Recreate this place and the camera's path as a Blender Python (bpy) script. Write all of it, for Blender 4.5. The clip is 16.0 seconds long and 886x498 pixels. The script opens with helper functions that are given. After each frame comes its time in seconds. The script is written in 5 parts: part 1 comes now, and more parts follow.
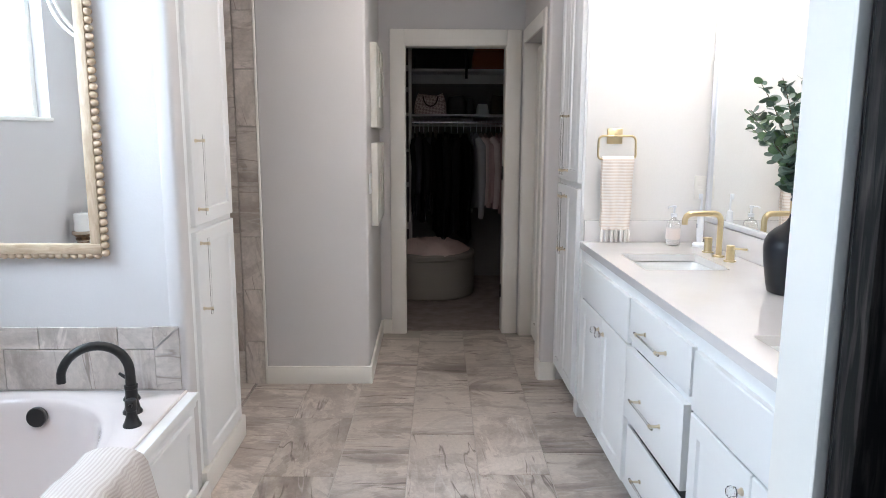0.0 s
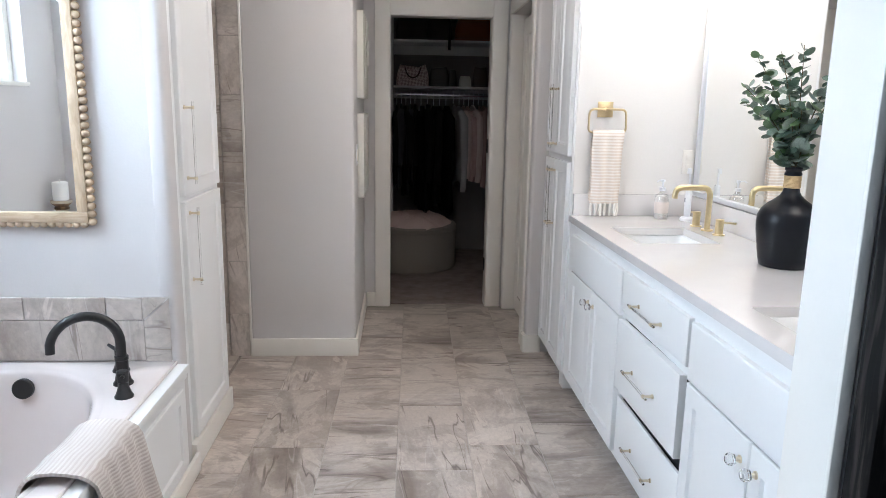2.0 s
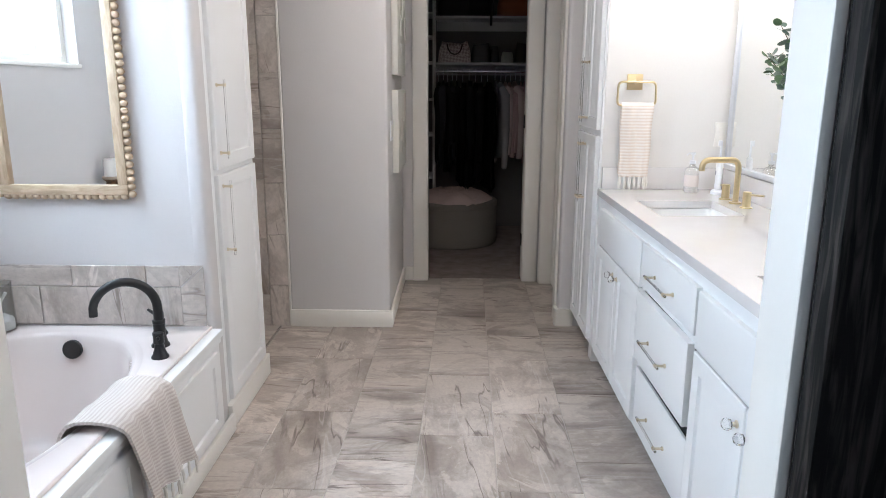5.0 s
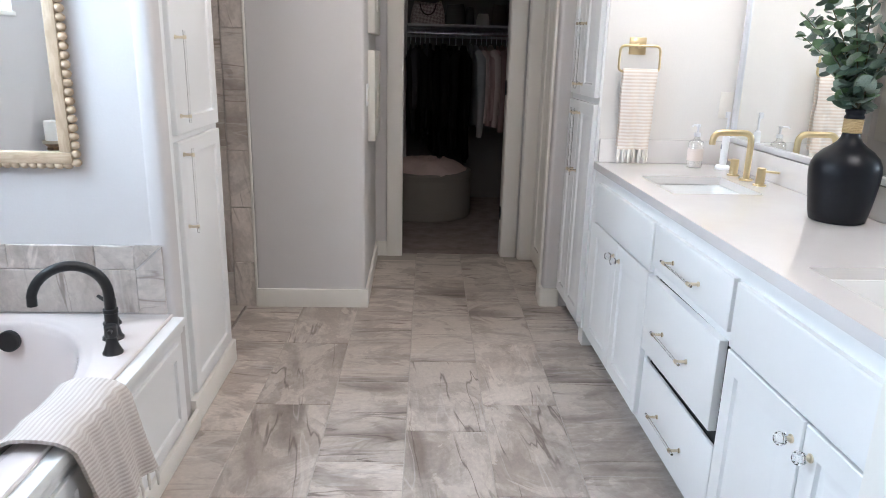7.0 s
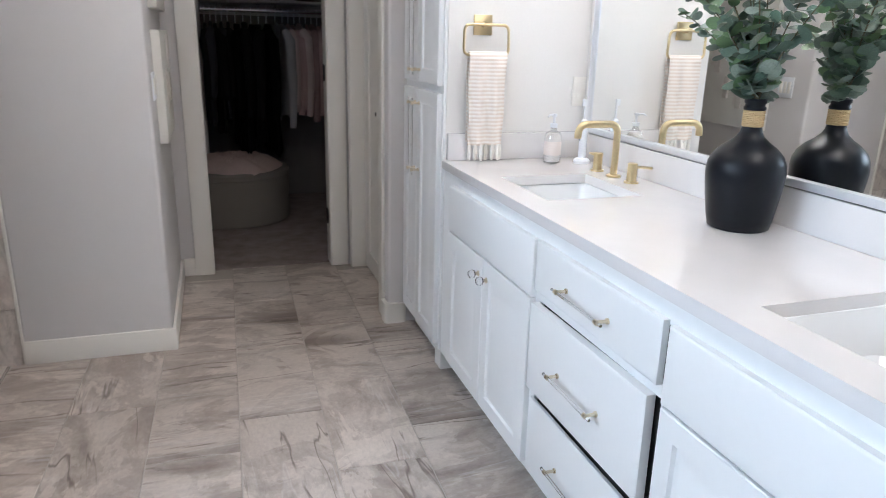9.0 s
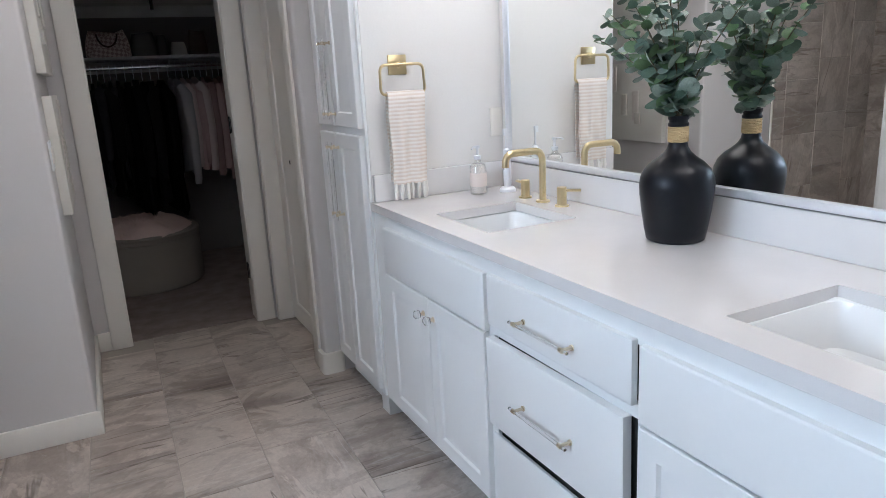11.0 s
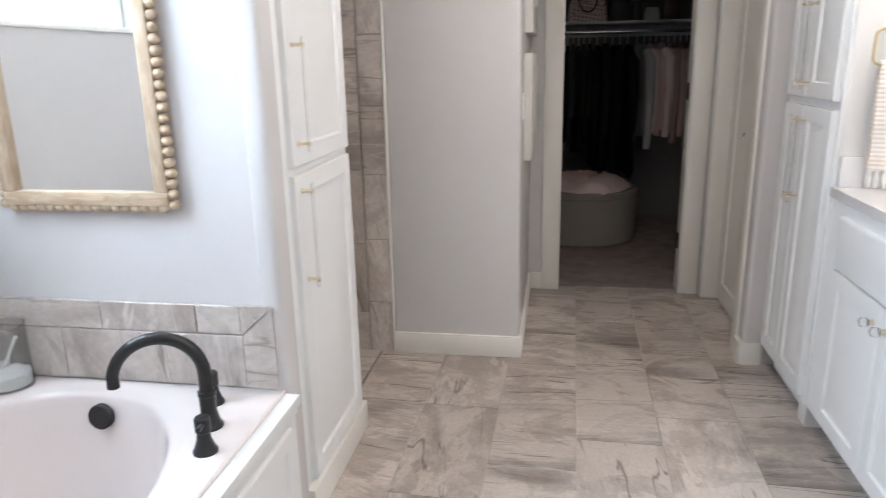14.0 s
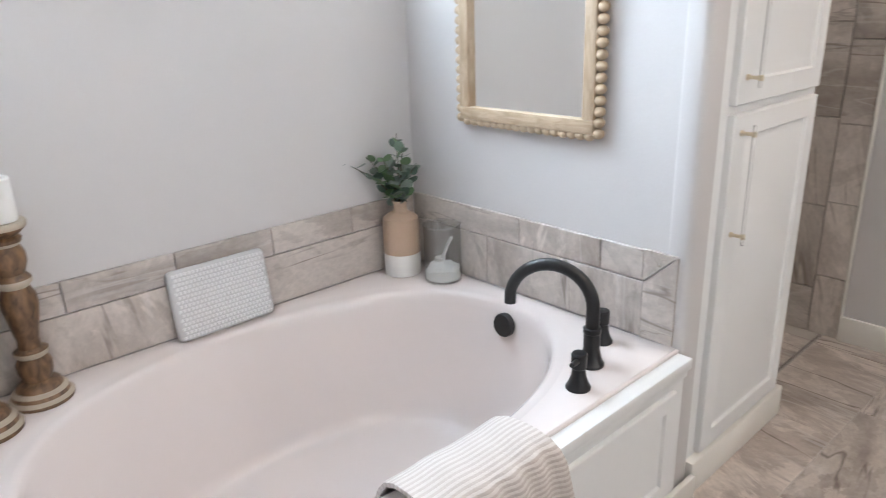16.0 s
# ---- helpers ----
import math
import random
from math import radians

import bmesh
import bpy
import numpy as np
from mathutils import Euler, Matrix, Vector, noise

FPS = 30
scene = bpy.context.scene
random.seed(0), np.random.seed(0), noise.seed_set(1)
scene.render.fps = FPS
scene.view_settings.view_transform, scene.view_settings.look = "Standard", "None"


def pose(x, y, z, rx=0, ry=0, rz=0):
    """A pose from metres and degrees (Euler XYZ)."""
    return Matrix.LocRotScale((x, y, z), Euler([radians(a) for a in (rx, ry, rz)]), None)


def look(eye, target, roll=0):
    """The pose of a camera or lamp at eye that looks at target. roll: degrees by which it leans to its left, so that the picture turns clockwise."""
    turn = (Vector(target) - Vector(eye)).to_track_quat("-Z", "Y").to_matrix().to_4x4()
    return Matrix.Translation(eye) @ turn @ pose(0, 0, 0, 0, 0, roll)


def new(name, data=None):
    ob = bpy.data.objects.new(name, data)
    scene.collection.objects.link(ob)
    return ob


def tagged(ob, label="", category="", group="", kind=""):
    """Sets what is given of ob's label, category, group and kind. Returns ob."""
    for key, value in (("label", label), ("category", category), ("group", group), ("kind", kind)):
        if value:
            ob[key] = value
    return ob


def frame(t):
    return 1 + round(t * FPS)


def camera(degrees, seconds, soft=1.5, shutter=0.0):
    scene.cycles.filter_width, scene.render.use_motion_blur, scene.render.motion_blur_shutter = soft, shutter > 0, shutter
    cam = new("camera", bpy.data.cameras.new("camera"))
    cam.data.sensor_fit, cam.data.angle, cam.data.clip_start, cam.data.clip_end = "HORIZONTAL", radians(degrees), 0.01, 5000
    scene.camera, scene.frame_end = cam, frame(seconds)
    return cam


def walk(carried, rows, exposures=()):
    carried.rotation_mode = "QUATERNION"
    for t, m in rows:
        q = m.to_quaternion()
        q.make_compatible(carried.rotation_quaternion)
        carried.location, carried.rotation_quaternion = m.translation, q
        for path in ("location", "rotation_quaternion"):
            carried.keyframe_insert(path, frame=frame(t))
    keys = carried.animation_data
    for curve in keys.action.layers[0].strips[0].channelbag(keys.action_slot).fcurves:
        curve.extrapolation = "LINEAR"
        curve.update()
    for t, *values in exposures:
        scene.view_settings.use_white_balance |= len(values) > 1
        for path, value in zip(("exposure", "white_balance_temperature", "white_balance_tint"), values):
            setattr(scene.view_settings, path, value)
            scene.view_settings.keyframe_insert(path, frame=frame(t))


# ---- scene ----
cam = camera(65.1, 16.0, soft=0.85, shutter=0.35)
PATH = [
    (0, (0.189, 0.099, 1.426), (0.235, 2.072, 1.102), 0.2),
    (0.5, (0.196, 0.093, 1.427), (0.24, 2.068, 1.112), 0.5),
    (1, (0.193, 0.084, 1.426), (0.229, 2.058, 1.108), 0.8),
    (1.5, (0.15, 0.098, 1.42), (0.252, 2.062, 1.058), 1.1),
    (2, (0.11, 0.112, 1.412), (0.234, 2.068, 1.017), 1.0),
    (2.5, (0.082, 0.112, 1.418), (0.219, 2.067, 1.016), 0.7),
    (3, (0.099, 0.1, 1.417), (0.221, 2.054, 1.009), 0.0),
    (3.5, (0.144, 0.072, 1.414), (0.238, 2.027, 1.002), -0.1),
    (4, (0.198, 0.05, 1.408), (0.219, 2.007, 0.992), -0.2),
    (4.5, (0.224, 0.041, 1.408), (0.219, 1.996, 0.983), 0.1),
    (5, (0.24, 0.038, 1.398), (0.205, 1.985, 0.943), 0.2),
    (7.5, (0.102, 0.487, 1.367), (0.267, 2.401, 0.809), 1.6),
    (8, (0.136, 0.675, 1.361), (0.408, 2.569, 0.779), 1.5),
    (8.5, (0.138, 0.795, 1.359), (0.559, 2.651, 0.744), 2.0),
    (9, (0.1, 0.874, 1.375), (0.7, 2.69, 0.792), 1.4),
    (11.5, (0.022, 0.95, 1.397), (0.874, 2.698, 0.927), -3.4),
    (12, (0.05, 0.92, 1.411), (0.514, 2.808, 0.939), -4.1),
    (12.5, (0.068, 0.92, 1.387), (0.233, 2.859, 0.925), -3.4),
    (13, (0.064, 0.912, 1.382), (0.09, 2.851, 0.896), -2.5),
    (13.5, (0.055, 0.912, 1.381), (-0.053, 2.847, 0.888), -1.6),
    (14, (0.022, 0.938, 1.356), (-0.3, 2.841, 0.83), -1.2),
    (14.5, (-0.03, 1.011, 1.35), (-0.598, 2.844, 0.785), -0.9),
    (15, (-0.046, 1.054, 1.336), (-0.871, 2.775, 0.737), -1.5),
    (15.5, (0.002, 1.086, 1.332), (-1.164, 2.576, 0.685), -2.6),
    (16, (0.057, 1.103, 1.322), (-1.339, 2.374, 0.662), -1.9),
]
EXPOSURE = [(0, -0.01, 6470, 11), (5, 0.0, 6470, 11), (8, 0.0, 6370, 11), (9, -0.02, 6280, 11), (11.5, -0.38, 6150, 11), (12.5, 0.13, 6420, 11), (13.5, 0.18, 6470, 11), (14.5, 0.16, 6720, 11.5), (15, 0.19, 6760, 11.5), (15.5, 0.0, 6840, 11.5), (16, -0.07, 6820, 12)]
walk(cam, [(t, look(eye, target, roll)) for t, eye, target, roll in PATH], EXPOSURE)


# ---- world, sun and lamps ----
world = bpy.data.worlds.new("world")
scene.world = world
world.use_nodes = True
_wn = world.node_tree
_sky = _wn.nodes.new("ShaderNodeTexSky")
_sky.sky_type, _sky.sun_disc = "NISHITA", False
_sky.sun_elevation, _sky.sun_rotation = radians(50), radians(200)
_wn.links.new(_sky.outputs[0], _wn.nodes["Background"].inputs[0])
_wn.nodes["Background"].inputs[1].default_value = 0.15


def lamp(name, kind, m, energy, color, size=1.0, size_y=0.0, spread=180):
    data = bpy.data.lights.new(name, kind)
    data.energy, data.color = energy, color
    if kind == "AREA":
        data.size = size
        data.spread = radians(spread)
        if size_y:
            data.shape, data.size_y = "RECTANGLE", size_y
    elif kind == "SUN":
        data.angle = size
    else:
        data.shadow_soft_size = size
    ob = new(name, data)
    ob.matrix_world = m
    return ob


SUN = lamp("sun", "SUN", look((6, 3, 9), (0, 2, 0)), 2.0, (1, 0.96, 0.9), radians(0.5))
# daylight in the openings of the tub window and the bedroom window
lamp("window_daylight", "AREA", look((-1.845, 1.945, 1.89), (0.6, 1.945, 1.25)), 46, (0.62, 0.80, 1.0), 0.98, 0.72)
lamp("bedroom_daylight", "AREA", look((-2.54, -0.2, 1.45), (0.9, 1.2, 1.1)), 25, (0.50, 0.73, 1.0), 1.6, 1.4)
# bulbs of the bar lights over the two sinks, and added walkway fill lamps
for y in (1.46, 1.63, 1.80, 2.80, 2.97, 3.14):
    lamp("vanity_bulb", "POINT", pose(1.40, y, 2.24), 5.3, (1.0, 0.942, 0.91), 0.06)
FILL = [lamp("walkway_fill", "AREA", pose(0.15, y, 2.70), w, (1.0, 0.90, 0.82), 0.15, 0, 150) for y, w in ((1.9, 2.6), (3.3, 6.2))]

# ---- materials ----


def nodes(mat):
    return mat.node_tree.nodes, mat.node_tree.links


def plain(name, color, rough=0.5, metal=0.0, grain=60.0, vary=0.04, bump=0.05, blotch=2.0, spec=0.5, coat=0.0):
    """A surface with fine grain, soft blotches and a slight relief."""
    mat = bpy.data.materials.new(name)
    mat.use_nodes = True
    n, l = nodes(mat)
    p = n["Principled BSDF"]
    p.inputs["Metallic"].default_value = metal
    p.inputs["Specular IOR Level"].default_value = spec
    p.inputs["Coat Weight"].default_value = coat
    tc = n.new("ShaderNodeTexCoord")
    fine, broad = n.new("ShaderNodeTexNoise"), n.new("ShaderNodeTexNoise")
    fine.inputs["Scale"].default_value, fine.inputs["Detail"].default_value = grain, 6
    broad.inputs["Scale"].default_value, broad.inputs["Detail"].default_value = blotch, 3
    mix = n.new("ShaderNodeMath")
    mix.operation = "MULTIPLY_ADD"
    mix.inputs[1].default_value = 0.4
    ramp = n.new("ShaderNodeMapRange")
    ramp.inputs["From Min"].default_value, ramp.inputs["From Max"].default_value = 0.35, 1.05
    ramp.inputs["To Min"].default_value, ramp.inputs["To Max"].default_value = 1 - vary, 1 + vary
    col = n.new("ShaderNodeVectorMath")
    col.operation = "SCALE"
    col.inputs[0].default_value = color
    rr = n.new("ShaderNodeMapRange")
    rr.inputs["To Min"].default_value, rr.inputs["To Max"].default_value = max(rough - 0.06, 0.02), rough + 0.06
    b = n.new("ShaderNodeBump")
    b.inputs["Strength"].default_value, b.inputs["Distance"].default_value = bump, 0.004
    for tex in (fine, broad):
        l.new(tc.outputs["Object"], tex.inputs["Vector"])
    l.new(fine.outputs[0], mix.inputs[0])
    l.new(broad.outputs[0], mix.inputs[2])
    l.new(mix.outputs[0], ramp.inputs["Value"])
    l.new(ramp.outputs[0], col.inputs["Scale"])
    l.new(col.outputs[0], p.inputs["Base Color"])
    l.new(broad.outputs[0], rr.inputs["Value"])
    l.new(rr.outputs[0], p.inputs["Roughness"])
    l.new(fine.outputs[0], b.inputs["Height"])
    l.new(b.outputs[0], p.inputs["Normal"])
    return mat


def stone_tile(name, light, mid, dark, rough=0.33, angle=None):
    """Glazed stone-look tile: drifting bands and thin brown veins, shifted and turned tile by tile."""
    mat = bpy.data.materials.new(name)
    mat.use_nodes = True
    n, l = nodes(mat)
    p = n["Principled BSDF"]
    tc, info = n.new("ShaderNodeTexCoord"), n.new("ShaderNodeObjectInfo")
    shift = n.new("ShaderNodeVectorMath")
    shift.operation = "MULTIPLY_ADD"
    shift.inputs[1].default_value = (1, 1, 1)
    rnd = n.new("ShaderNodeVectorMath")
    rnd.operation = "SCALE"
    rnd.inputs[0].default_value = (37.0, 53.0, 19.0)
    l.new(info.outputs["Random"], rnd.inputs["Scale"])
    rot = n.new("ShaderNodeVectorRotate")
    rot.rotation_type = "Z_AXIS"
    spin = n.new("ShaderNodeMath")
    spin.operation = "MULTIPLY"
    frac = n.new("ShaderNodeMath")
    frac.operation = "FRACT"
    many = n.new("ShaderNodeMath")
    many.operation = "MULTIPLY"
    many.inputs[1].default_value = 13.7
    step = n.new("ShaderNodeMath")
    step.operation = "GREATER_THAN"
    step.inputs[1].default_value = 0.55
    spin.inputs[1].default_value = 1.35 if angle is None else 0.16
    l.new(info.outputs["Random"], many.inputs[0])
    l.new(many.outputs[0], frac.inputs[0])
    l.new(frac.outputs[0], step.inputs[0])
    l.new(step.outputs[0] if angle is None else frac.outputs[0], spin.inputs[0])
    base_turn = n.new("ShaderNodeMath")
    base_turn.inputs[1].default_value = 0.0 if angle is None else angle - 0.08
    l.new(spin.outputs[0], base_turn.inputs[0])
    l.new(base_turn.outputs[0], rot.inputs["Angle"])
    l.new(tc.outputs["Object"], rot.inputs["Vector"])
    l.new(rot.outputs[0], shift.inputs[0])
    l.new(rnd.outputs[0], shift.inputs[2])

    def tex(stretch, scale, detail, distort, rough_=0.55):
        s, t = n.new("ShaderNodeVectorMath"), n.new("ShaderNodeTexNoise")
        s.operation = "MULTIPLY"
        s.inputs[1].default_value = (1.0, stretch, stretch)
        t.inputs["Scale"].default_value, t.inputs["Detail"].default_value = scale, detail
        t.inputs["Distortion"].default_value, t.inputs["Roughness"].default_value = distort, rough_
        l.new(shift.outputs[0], s.inputs[0])
        l.new(s.outputs[0], t.inputs["Vector"])
        return t.outputs[0]

    def remap(value, lo, hi, a0, a1):
        m = n.new("ShaderNodeMapRange")
        m.inputs["From Min"].default_value, m.inputs["From Max"].default_value = lo, hi
        m.inputs["To Min"].default_value, m.inputs["To Max"].default_value = a0, a1
        l.new(value, m.inputs["Value"])
        return m.outputs[0]

    def times(p_, q_):
        m = n.new("ShaderNodeMath")
        m.operation = "MULTIPLY"
        l.new(p_, m.inputs[0])
        l.new(q_, m.inputs[1])
        return m.outputs[0]

    def blend(factor, under, over):
        m = n.new("ShaderNodeMix")
        m.data_type = "RGBA"
        l.new(factor, m.inputs["Factor"])
        l.new(under, m.inputs["A"])
        m.inputs["B"].default_value = (*over, 1)
        return m.outputs["Result"]

    cloud, zone, zone2 = tex(1.5, 4.2, 7, 0.9, 0.58), tex(3.4, 1.5, 2, 0.3), tex(1.8, 2.2, 3, 0.3)
    streak, crack, grain = tex(6.5, 1.0, 5, 0.5, 0.48), tex(5.0, 1.0, 7, 0.45, 0.54), tex(1.5, 42, 6, 0.2, 0.65)
    patch = tex(1.5, 2.0, 9, 1.3, 0.63)
    thread, zone3 = tex(9.0, 0.75, 4, 0.28, 0.46), tex(4.0, 1.9, 2, 0.2)
    ramp = n.new("ShaderNodeValToRGB")
    ramp.color_ramp.elements[0].position, ramp.color_ramp.elements[0].color = 0.36, (*mid, 1)
    ramp.color_ramp.elements[1].position, ramp.color_ramp.elements[1].color = 0.58, (*light, 1)
    l.new(cloud, ramp.inputs[0])
    bright = [min(1.0, 1.13 * p_) for p_ in light]
    clouds = blend(remap(patch, 0.515, 0.545, 0, 0.75), ramp.outputs[0], bright)
    clouds = blend(remap(patch, 0.455, 0.430, 0, 0.55), clouds, mid)
    half = [(p_ + 2 * q_) / 3 for p_, q_ in zip(mid, dark)]
    col = blend(times(remap(streak, 0.50, 0.63, 0, 0.72), remap(zone, 0.46, 0.60, 0, 1)), clouds, half)

    def ridge(value, at, width):
        line = n.new("ShaderNodeValToRGB")
        e = line.color_ramp.elements
        e[0].position, e[0].color = at - width, (0, 0, 0, 1)
        e[1].position, e[1].color = at + width, (0, 0, 0, 1)
        line.color_ramp.elements.new(at).color = (1, 1, 1, 1)
        l.new(value, line.inputs[0])
        return line.outputs[0]

    col = blend(times(ridge(thread, 0.47, 0.012), remap(zone3, 0.47, 0.55, 0, 0.85)), col, dark)
    pale = [0.5 * p_ + 0.5 for p_ in light]
    col = blend(times(ridge(thread, 0.535, 0.014), remap(zone, 0.48, 0.56, 0, 0.28)), col, pale)
    col = blend(times(ridge(crack, 0.495, 0.012), remap(zone2, 0.53, 0.62, 0, 0.5)), col, dark)
    tone = n.new("ShaderNodeMapRange")
    tone.inputs["To Min"].default_value, tone.inputs["To Max"].default_value = 0.89, 1.10
    l.new(frac.outputs[0], tone.inputs["Value"])
    grit = n.new("ShaderNodeMapRange")
    grit.inputs["From Min"].default_value, grit.inputs["From Max"].default_value = 0.3, 0.7
    grit.inputs["To Min"].default_value, grit.inputs["To Max"].default_value = 0.88, 1.10
    l.new(grain, grit.inputs["Value"])
    both = n.new("ShaderNodeMath")
    both.operation = "MULTIPLY"
    l.new(tone.outputs[0], both.inputs[0])
    l.new(grit.outputs[0], both.inputs[1])
    out = n.new("ShaderNodeVectorMath")
    out.operation = "SCALE"
    l.new(col, out.inputs[0])
    l.new(both.outputs[0], out.inputs["Scale"])
    l.new(out.outputs[0], p.inputs["Base Color"])
    rr = n.new("ShaderNodeMapRange")
    rr.inputs["To Min"].default_value, rr.inputs["To Max"].default_value = rough - 0.06, rough + 0.12
    l.new(grain, rr.inputs["Value"])
    l.new(rr.outputs[0], p.inputs["Roughness"])
    b = n.new("ShaderNodeBump")
    b.inputs["Strength"].default_value, b.inputs["Distance"].default_value = 0.12, 0.002
    l.new(crack, b.inputs["Height"])
    l.new(b.outputs[0], p.inputs["Normal"])
    return mat


def wood(name, light, dark, rough=0.5, scale=(1, 1, 14), fine=8.0, contrast=(0.35, 0.65)):
    """Wood with grain drawn out along one axis of the object."""
    mat = bpy.data.materials.new(name)
    mat.use_nodes = True
    n, l = nodes(mat)
    p = n["Principled BSDF"]
    p.inputs["Roughness"].default_value = rough
    p.inputs["Specular IOR Level"].default_value = 0.15 if rough > 0.65 else 0.5
    tc, mp = n.new("ShaderNodeTexCoord"), n.new("ShaderNodeVectorMath")
    mp.operation = "MULTIPLY"
    mp.inputs[1].default_value = scale
    t = n.new("ShaderNodeTexNoise")
    t.inputs["Scale"].default_value, t.inputs["Detail"].default_value, t.inputs["Distortion"].default_value = fine, 8, 0.8
    ramp = n.new("ShaderNodeValToRGB")
    ramp.color_ramp.elements[0].position, ramp.color_ramp.elements[0].color = contrast[0], (*dark, 1)
    ramp.color_ramp.elements[1].position, ramp.color_ramp.elements[1].color = contrast[1], (*light, 1)
    b = n.new("ShaderNodeBump")
    b.inputs["Strength"].default_value, b.inputs["Distance"].default_value = 0.2, 0.002
    l.new(tc.outputs["Object"], mp.inputs[0])
    l.new(mp.outputs[0], t.inputs["Vector"])
    l.new(t.outputs[0], ramp.inputs[0])
    l.new(ramp.outputs[0], p.inputs["Base Color"])
    l.new(t.outputs[0], b.inputs["Height"])
    l.new(b.outputs[0], p.inputs["Normal"])
    return mat


def striped(name, base, band, axis, period, share=0.5, rough=0.95):
    """Woven cloth with bands across one axis of the object, and a weave relief."""
    mat = bpy.data.materials.new(name)
    mat.use_nodes = True
    n, l = nodes(mat)
    p = n["Principled BSDF"]
    p.inputs["Roughness"].default_value = rough
    p.inputs["Specular IOR Level"].default_value = 0.1
    tc, sep = n.new("ShaderNodeUVMap"), n.new("ShaderNodeSeparateXYZ")
    l.new(tc.outputs[0], sep.inputs[0])
    m = n.new("ShaderNodeMath")
    m.operation = "DIVIDE"
    m.inputs[1].default_value = period
    f = n.new("ShaderNodeMath")
    f.operation = "FRACT"
    r = n.new("ShaderNodeValToRGB")
    r.color_ramp.elements[0].position, r.color_ramp.elements[0].color = share - 0.08, (*base, 1)
    r.color_ramp.elements[1].position, r.color_ramp.elements[1].color = share + 0.08, (*band, 1)
    t = n.new("ShaderNodeTexNoise")
    t.inputs["Scale"].default_value = 260
    b = n.new("ShaderNodeBump")
    b.inputs["Strength"].default_value, b.inputs["Distance"].default_value = 0.6, 0.003
    h = n.new("ShaderNodeMath")
    h.operation = "PINGPONG"
    h.inputs[1].default_value = 0.5
    add = n.new("ShaderNodeMath")
    add.operation = "MULTIPLY_ADD"
    add.inputs[1].default_value = 0.35
    l.new(sep.outputs[axis], m.inputs[0])
    l.new(m.outputs[0], f.inputs[0])
    l.new(f.outputs[0], r.inputs[0])
    l.new(r.outputs[0], p.inputs["Base Color"])
    l.new(m.outputs[0], h.inputs[0])
    tex = n.new("ShaderNodeTexCoord")
    l.new(tex.outputs["Object"], t.inputs["Vector"])
    l.new(t.outputs[0], add.inputs[0])
    l.new(h.outputs[0], add.inputs[2])
    l.new(add.outputs[0], b.inputs["Height"])
    l.new(b.outputs[0], p.inputs["Normal"])
    return mat


def clear(name, color=(1, 1, 1), rough=0.02, ior=1.46):
    mat = bpy.data.materials.new(name)
    mat.use_nodes = True
    p = nodes(mat)[0]["Principled BSDF"]
    p.inputs["Base Color"].default_value = (*color, 1)
    p.inputs["Transmission Weight"].default_value = 1
    p.inputs["Roughness"].default_value = rough
    p.inputs["IOR"].default_value = ior
    return mat


def glow(name, color, strength):
    mat = bpy.data.materials.new(name)
    mat.use_nodes = True
    p = nodes(mat)[0]["Principled BSDF"]
    p.inputs["Base Color"].default_value = (0.9, 0.9, 0.9, 1)
    p.inputs["Emission Color"].default_value = (*color, 1)
    p.inputs["Emission Strength"].default_value = strength
    return mat


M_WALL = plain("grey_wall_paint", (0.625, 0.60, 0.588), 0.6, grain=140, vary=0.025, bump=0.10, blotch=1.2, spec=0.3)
# vanity walls: the grey lightened to cream, lamp brightness put into the paint
M_LITWALL = plain("wall_paint_lightened_as_lit", (0.765, 0.742, 0.712), 0.6, grain=140, vary=0.025, bump=0.10, blotch=1.2, spec=0.3)
M_CEIL = plain("ceiling_paint", (0.78, 0.77, 0.75), 0.8, grain=90, vary=0.03, bump=0.2, spec=0.2)
M_TRIM = plain("white_trim_paint", (0.83, 0.80, 0.745), 0.38, grain=90, vary=0.02, bump=0.03)
M_CAB = plain("white_cabinet_paint", (0.82, 0.82, 0.81), 0.34, grain=70, vary=0.02, bump=0.04)
# near-black cabinet body, so the shade in the drawer gaps is in its colour
M_DARK = plain("shadow_gap", (0.03, 0.03, 0.03), 0.9)
M_QUARTZ = plain("white_quartz", (0.73, 0.705, 0.69), 0.06, grain=420, vary=0.06, bump=0.0, blotch=5, coat=0.6)
M_PORC = plain("white_porcelain", (0.86, 0.86, 0.85), 0.08, vary=0.01, bump=0.0, coat=0.3)
M_TUB = plain("tub_acrylic", (0.765, 0.685, 0.652), 0.09, grain=30, vary=0.01, bump=0.0, coat=0.4)
M_BRASS = plain("brushed_brass", (0.68, 0.55, 0.33), 0.30, metal=1.0, grain=300, vary=0.08, bump=0.03)
M_CHAMP = plain("pale_champagne_brass", (0.74, 0.65, 0.50), 0.28, metal=1.0, grain=300, vary=0.08, bump=0.03)
M_CHROME = plain("brushed_nickel", (0.72, 0.72, 0.74), 0.22, metal=1.0, grain=300, vary=0.05, bump=0.02)
M_BLACK = plain("matte_black_metal", (0.012, 0.012, 0.013), 0.32, grain=200, vary=0.1, bump=0.03)
M_VASE = plain("black_glazed_ceramic", (0.004, 0.005, 0.008), 0.34, grain=120, vary=0.15, bump=0.04, spec=0.24)
M_MIRROR = plain("mirror_silver", (0.93, 0.94, 0.93), 0.07, metal=1.0, vary=0.0, bump=0.0)
nodes(M_MIRROR)[0]["Principled BSDF"].inputs["Roughness"].default_value = 0.0
for _l in list(nodes(M_MIRROR)[1]):
    if _l.to_socket.name in ("Roughness", "Normal"):
        nodes(M_MIRROR)[1].remove(_l)
M_GLASS = clear("clear_glass")
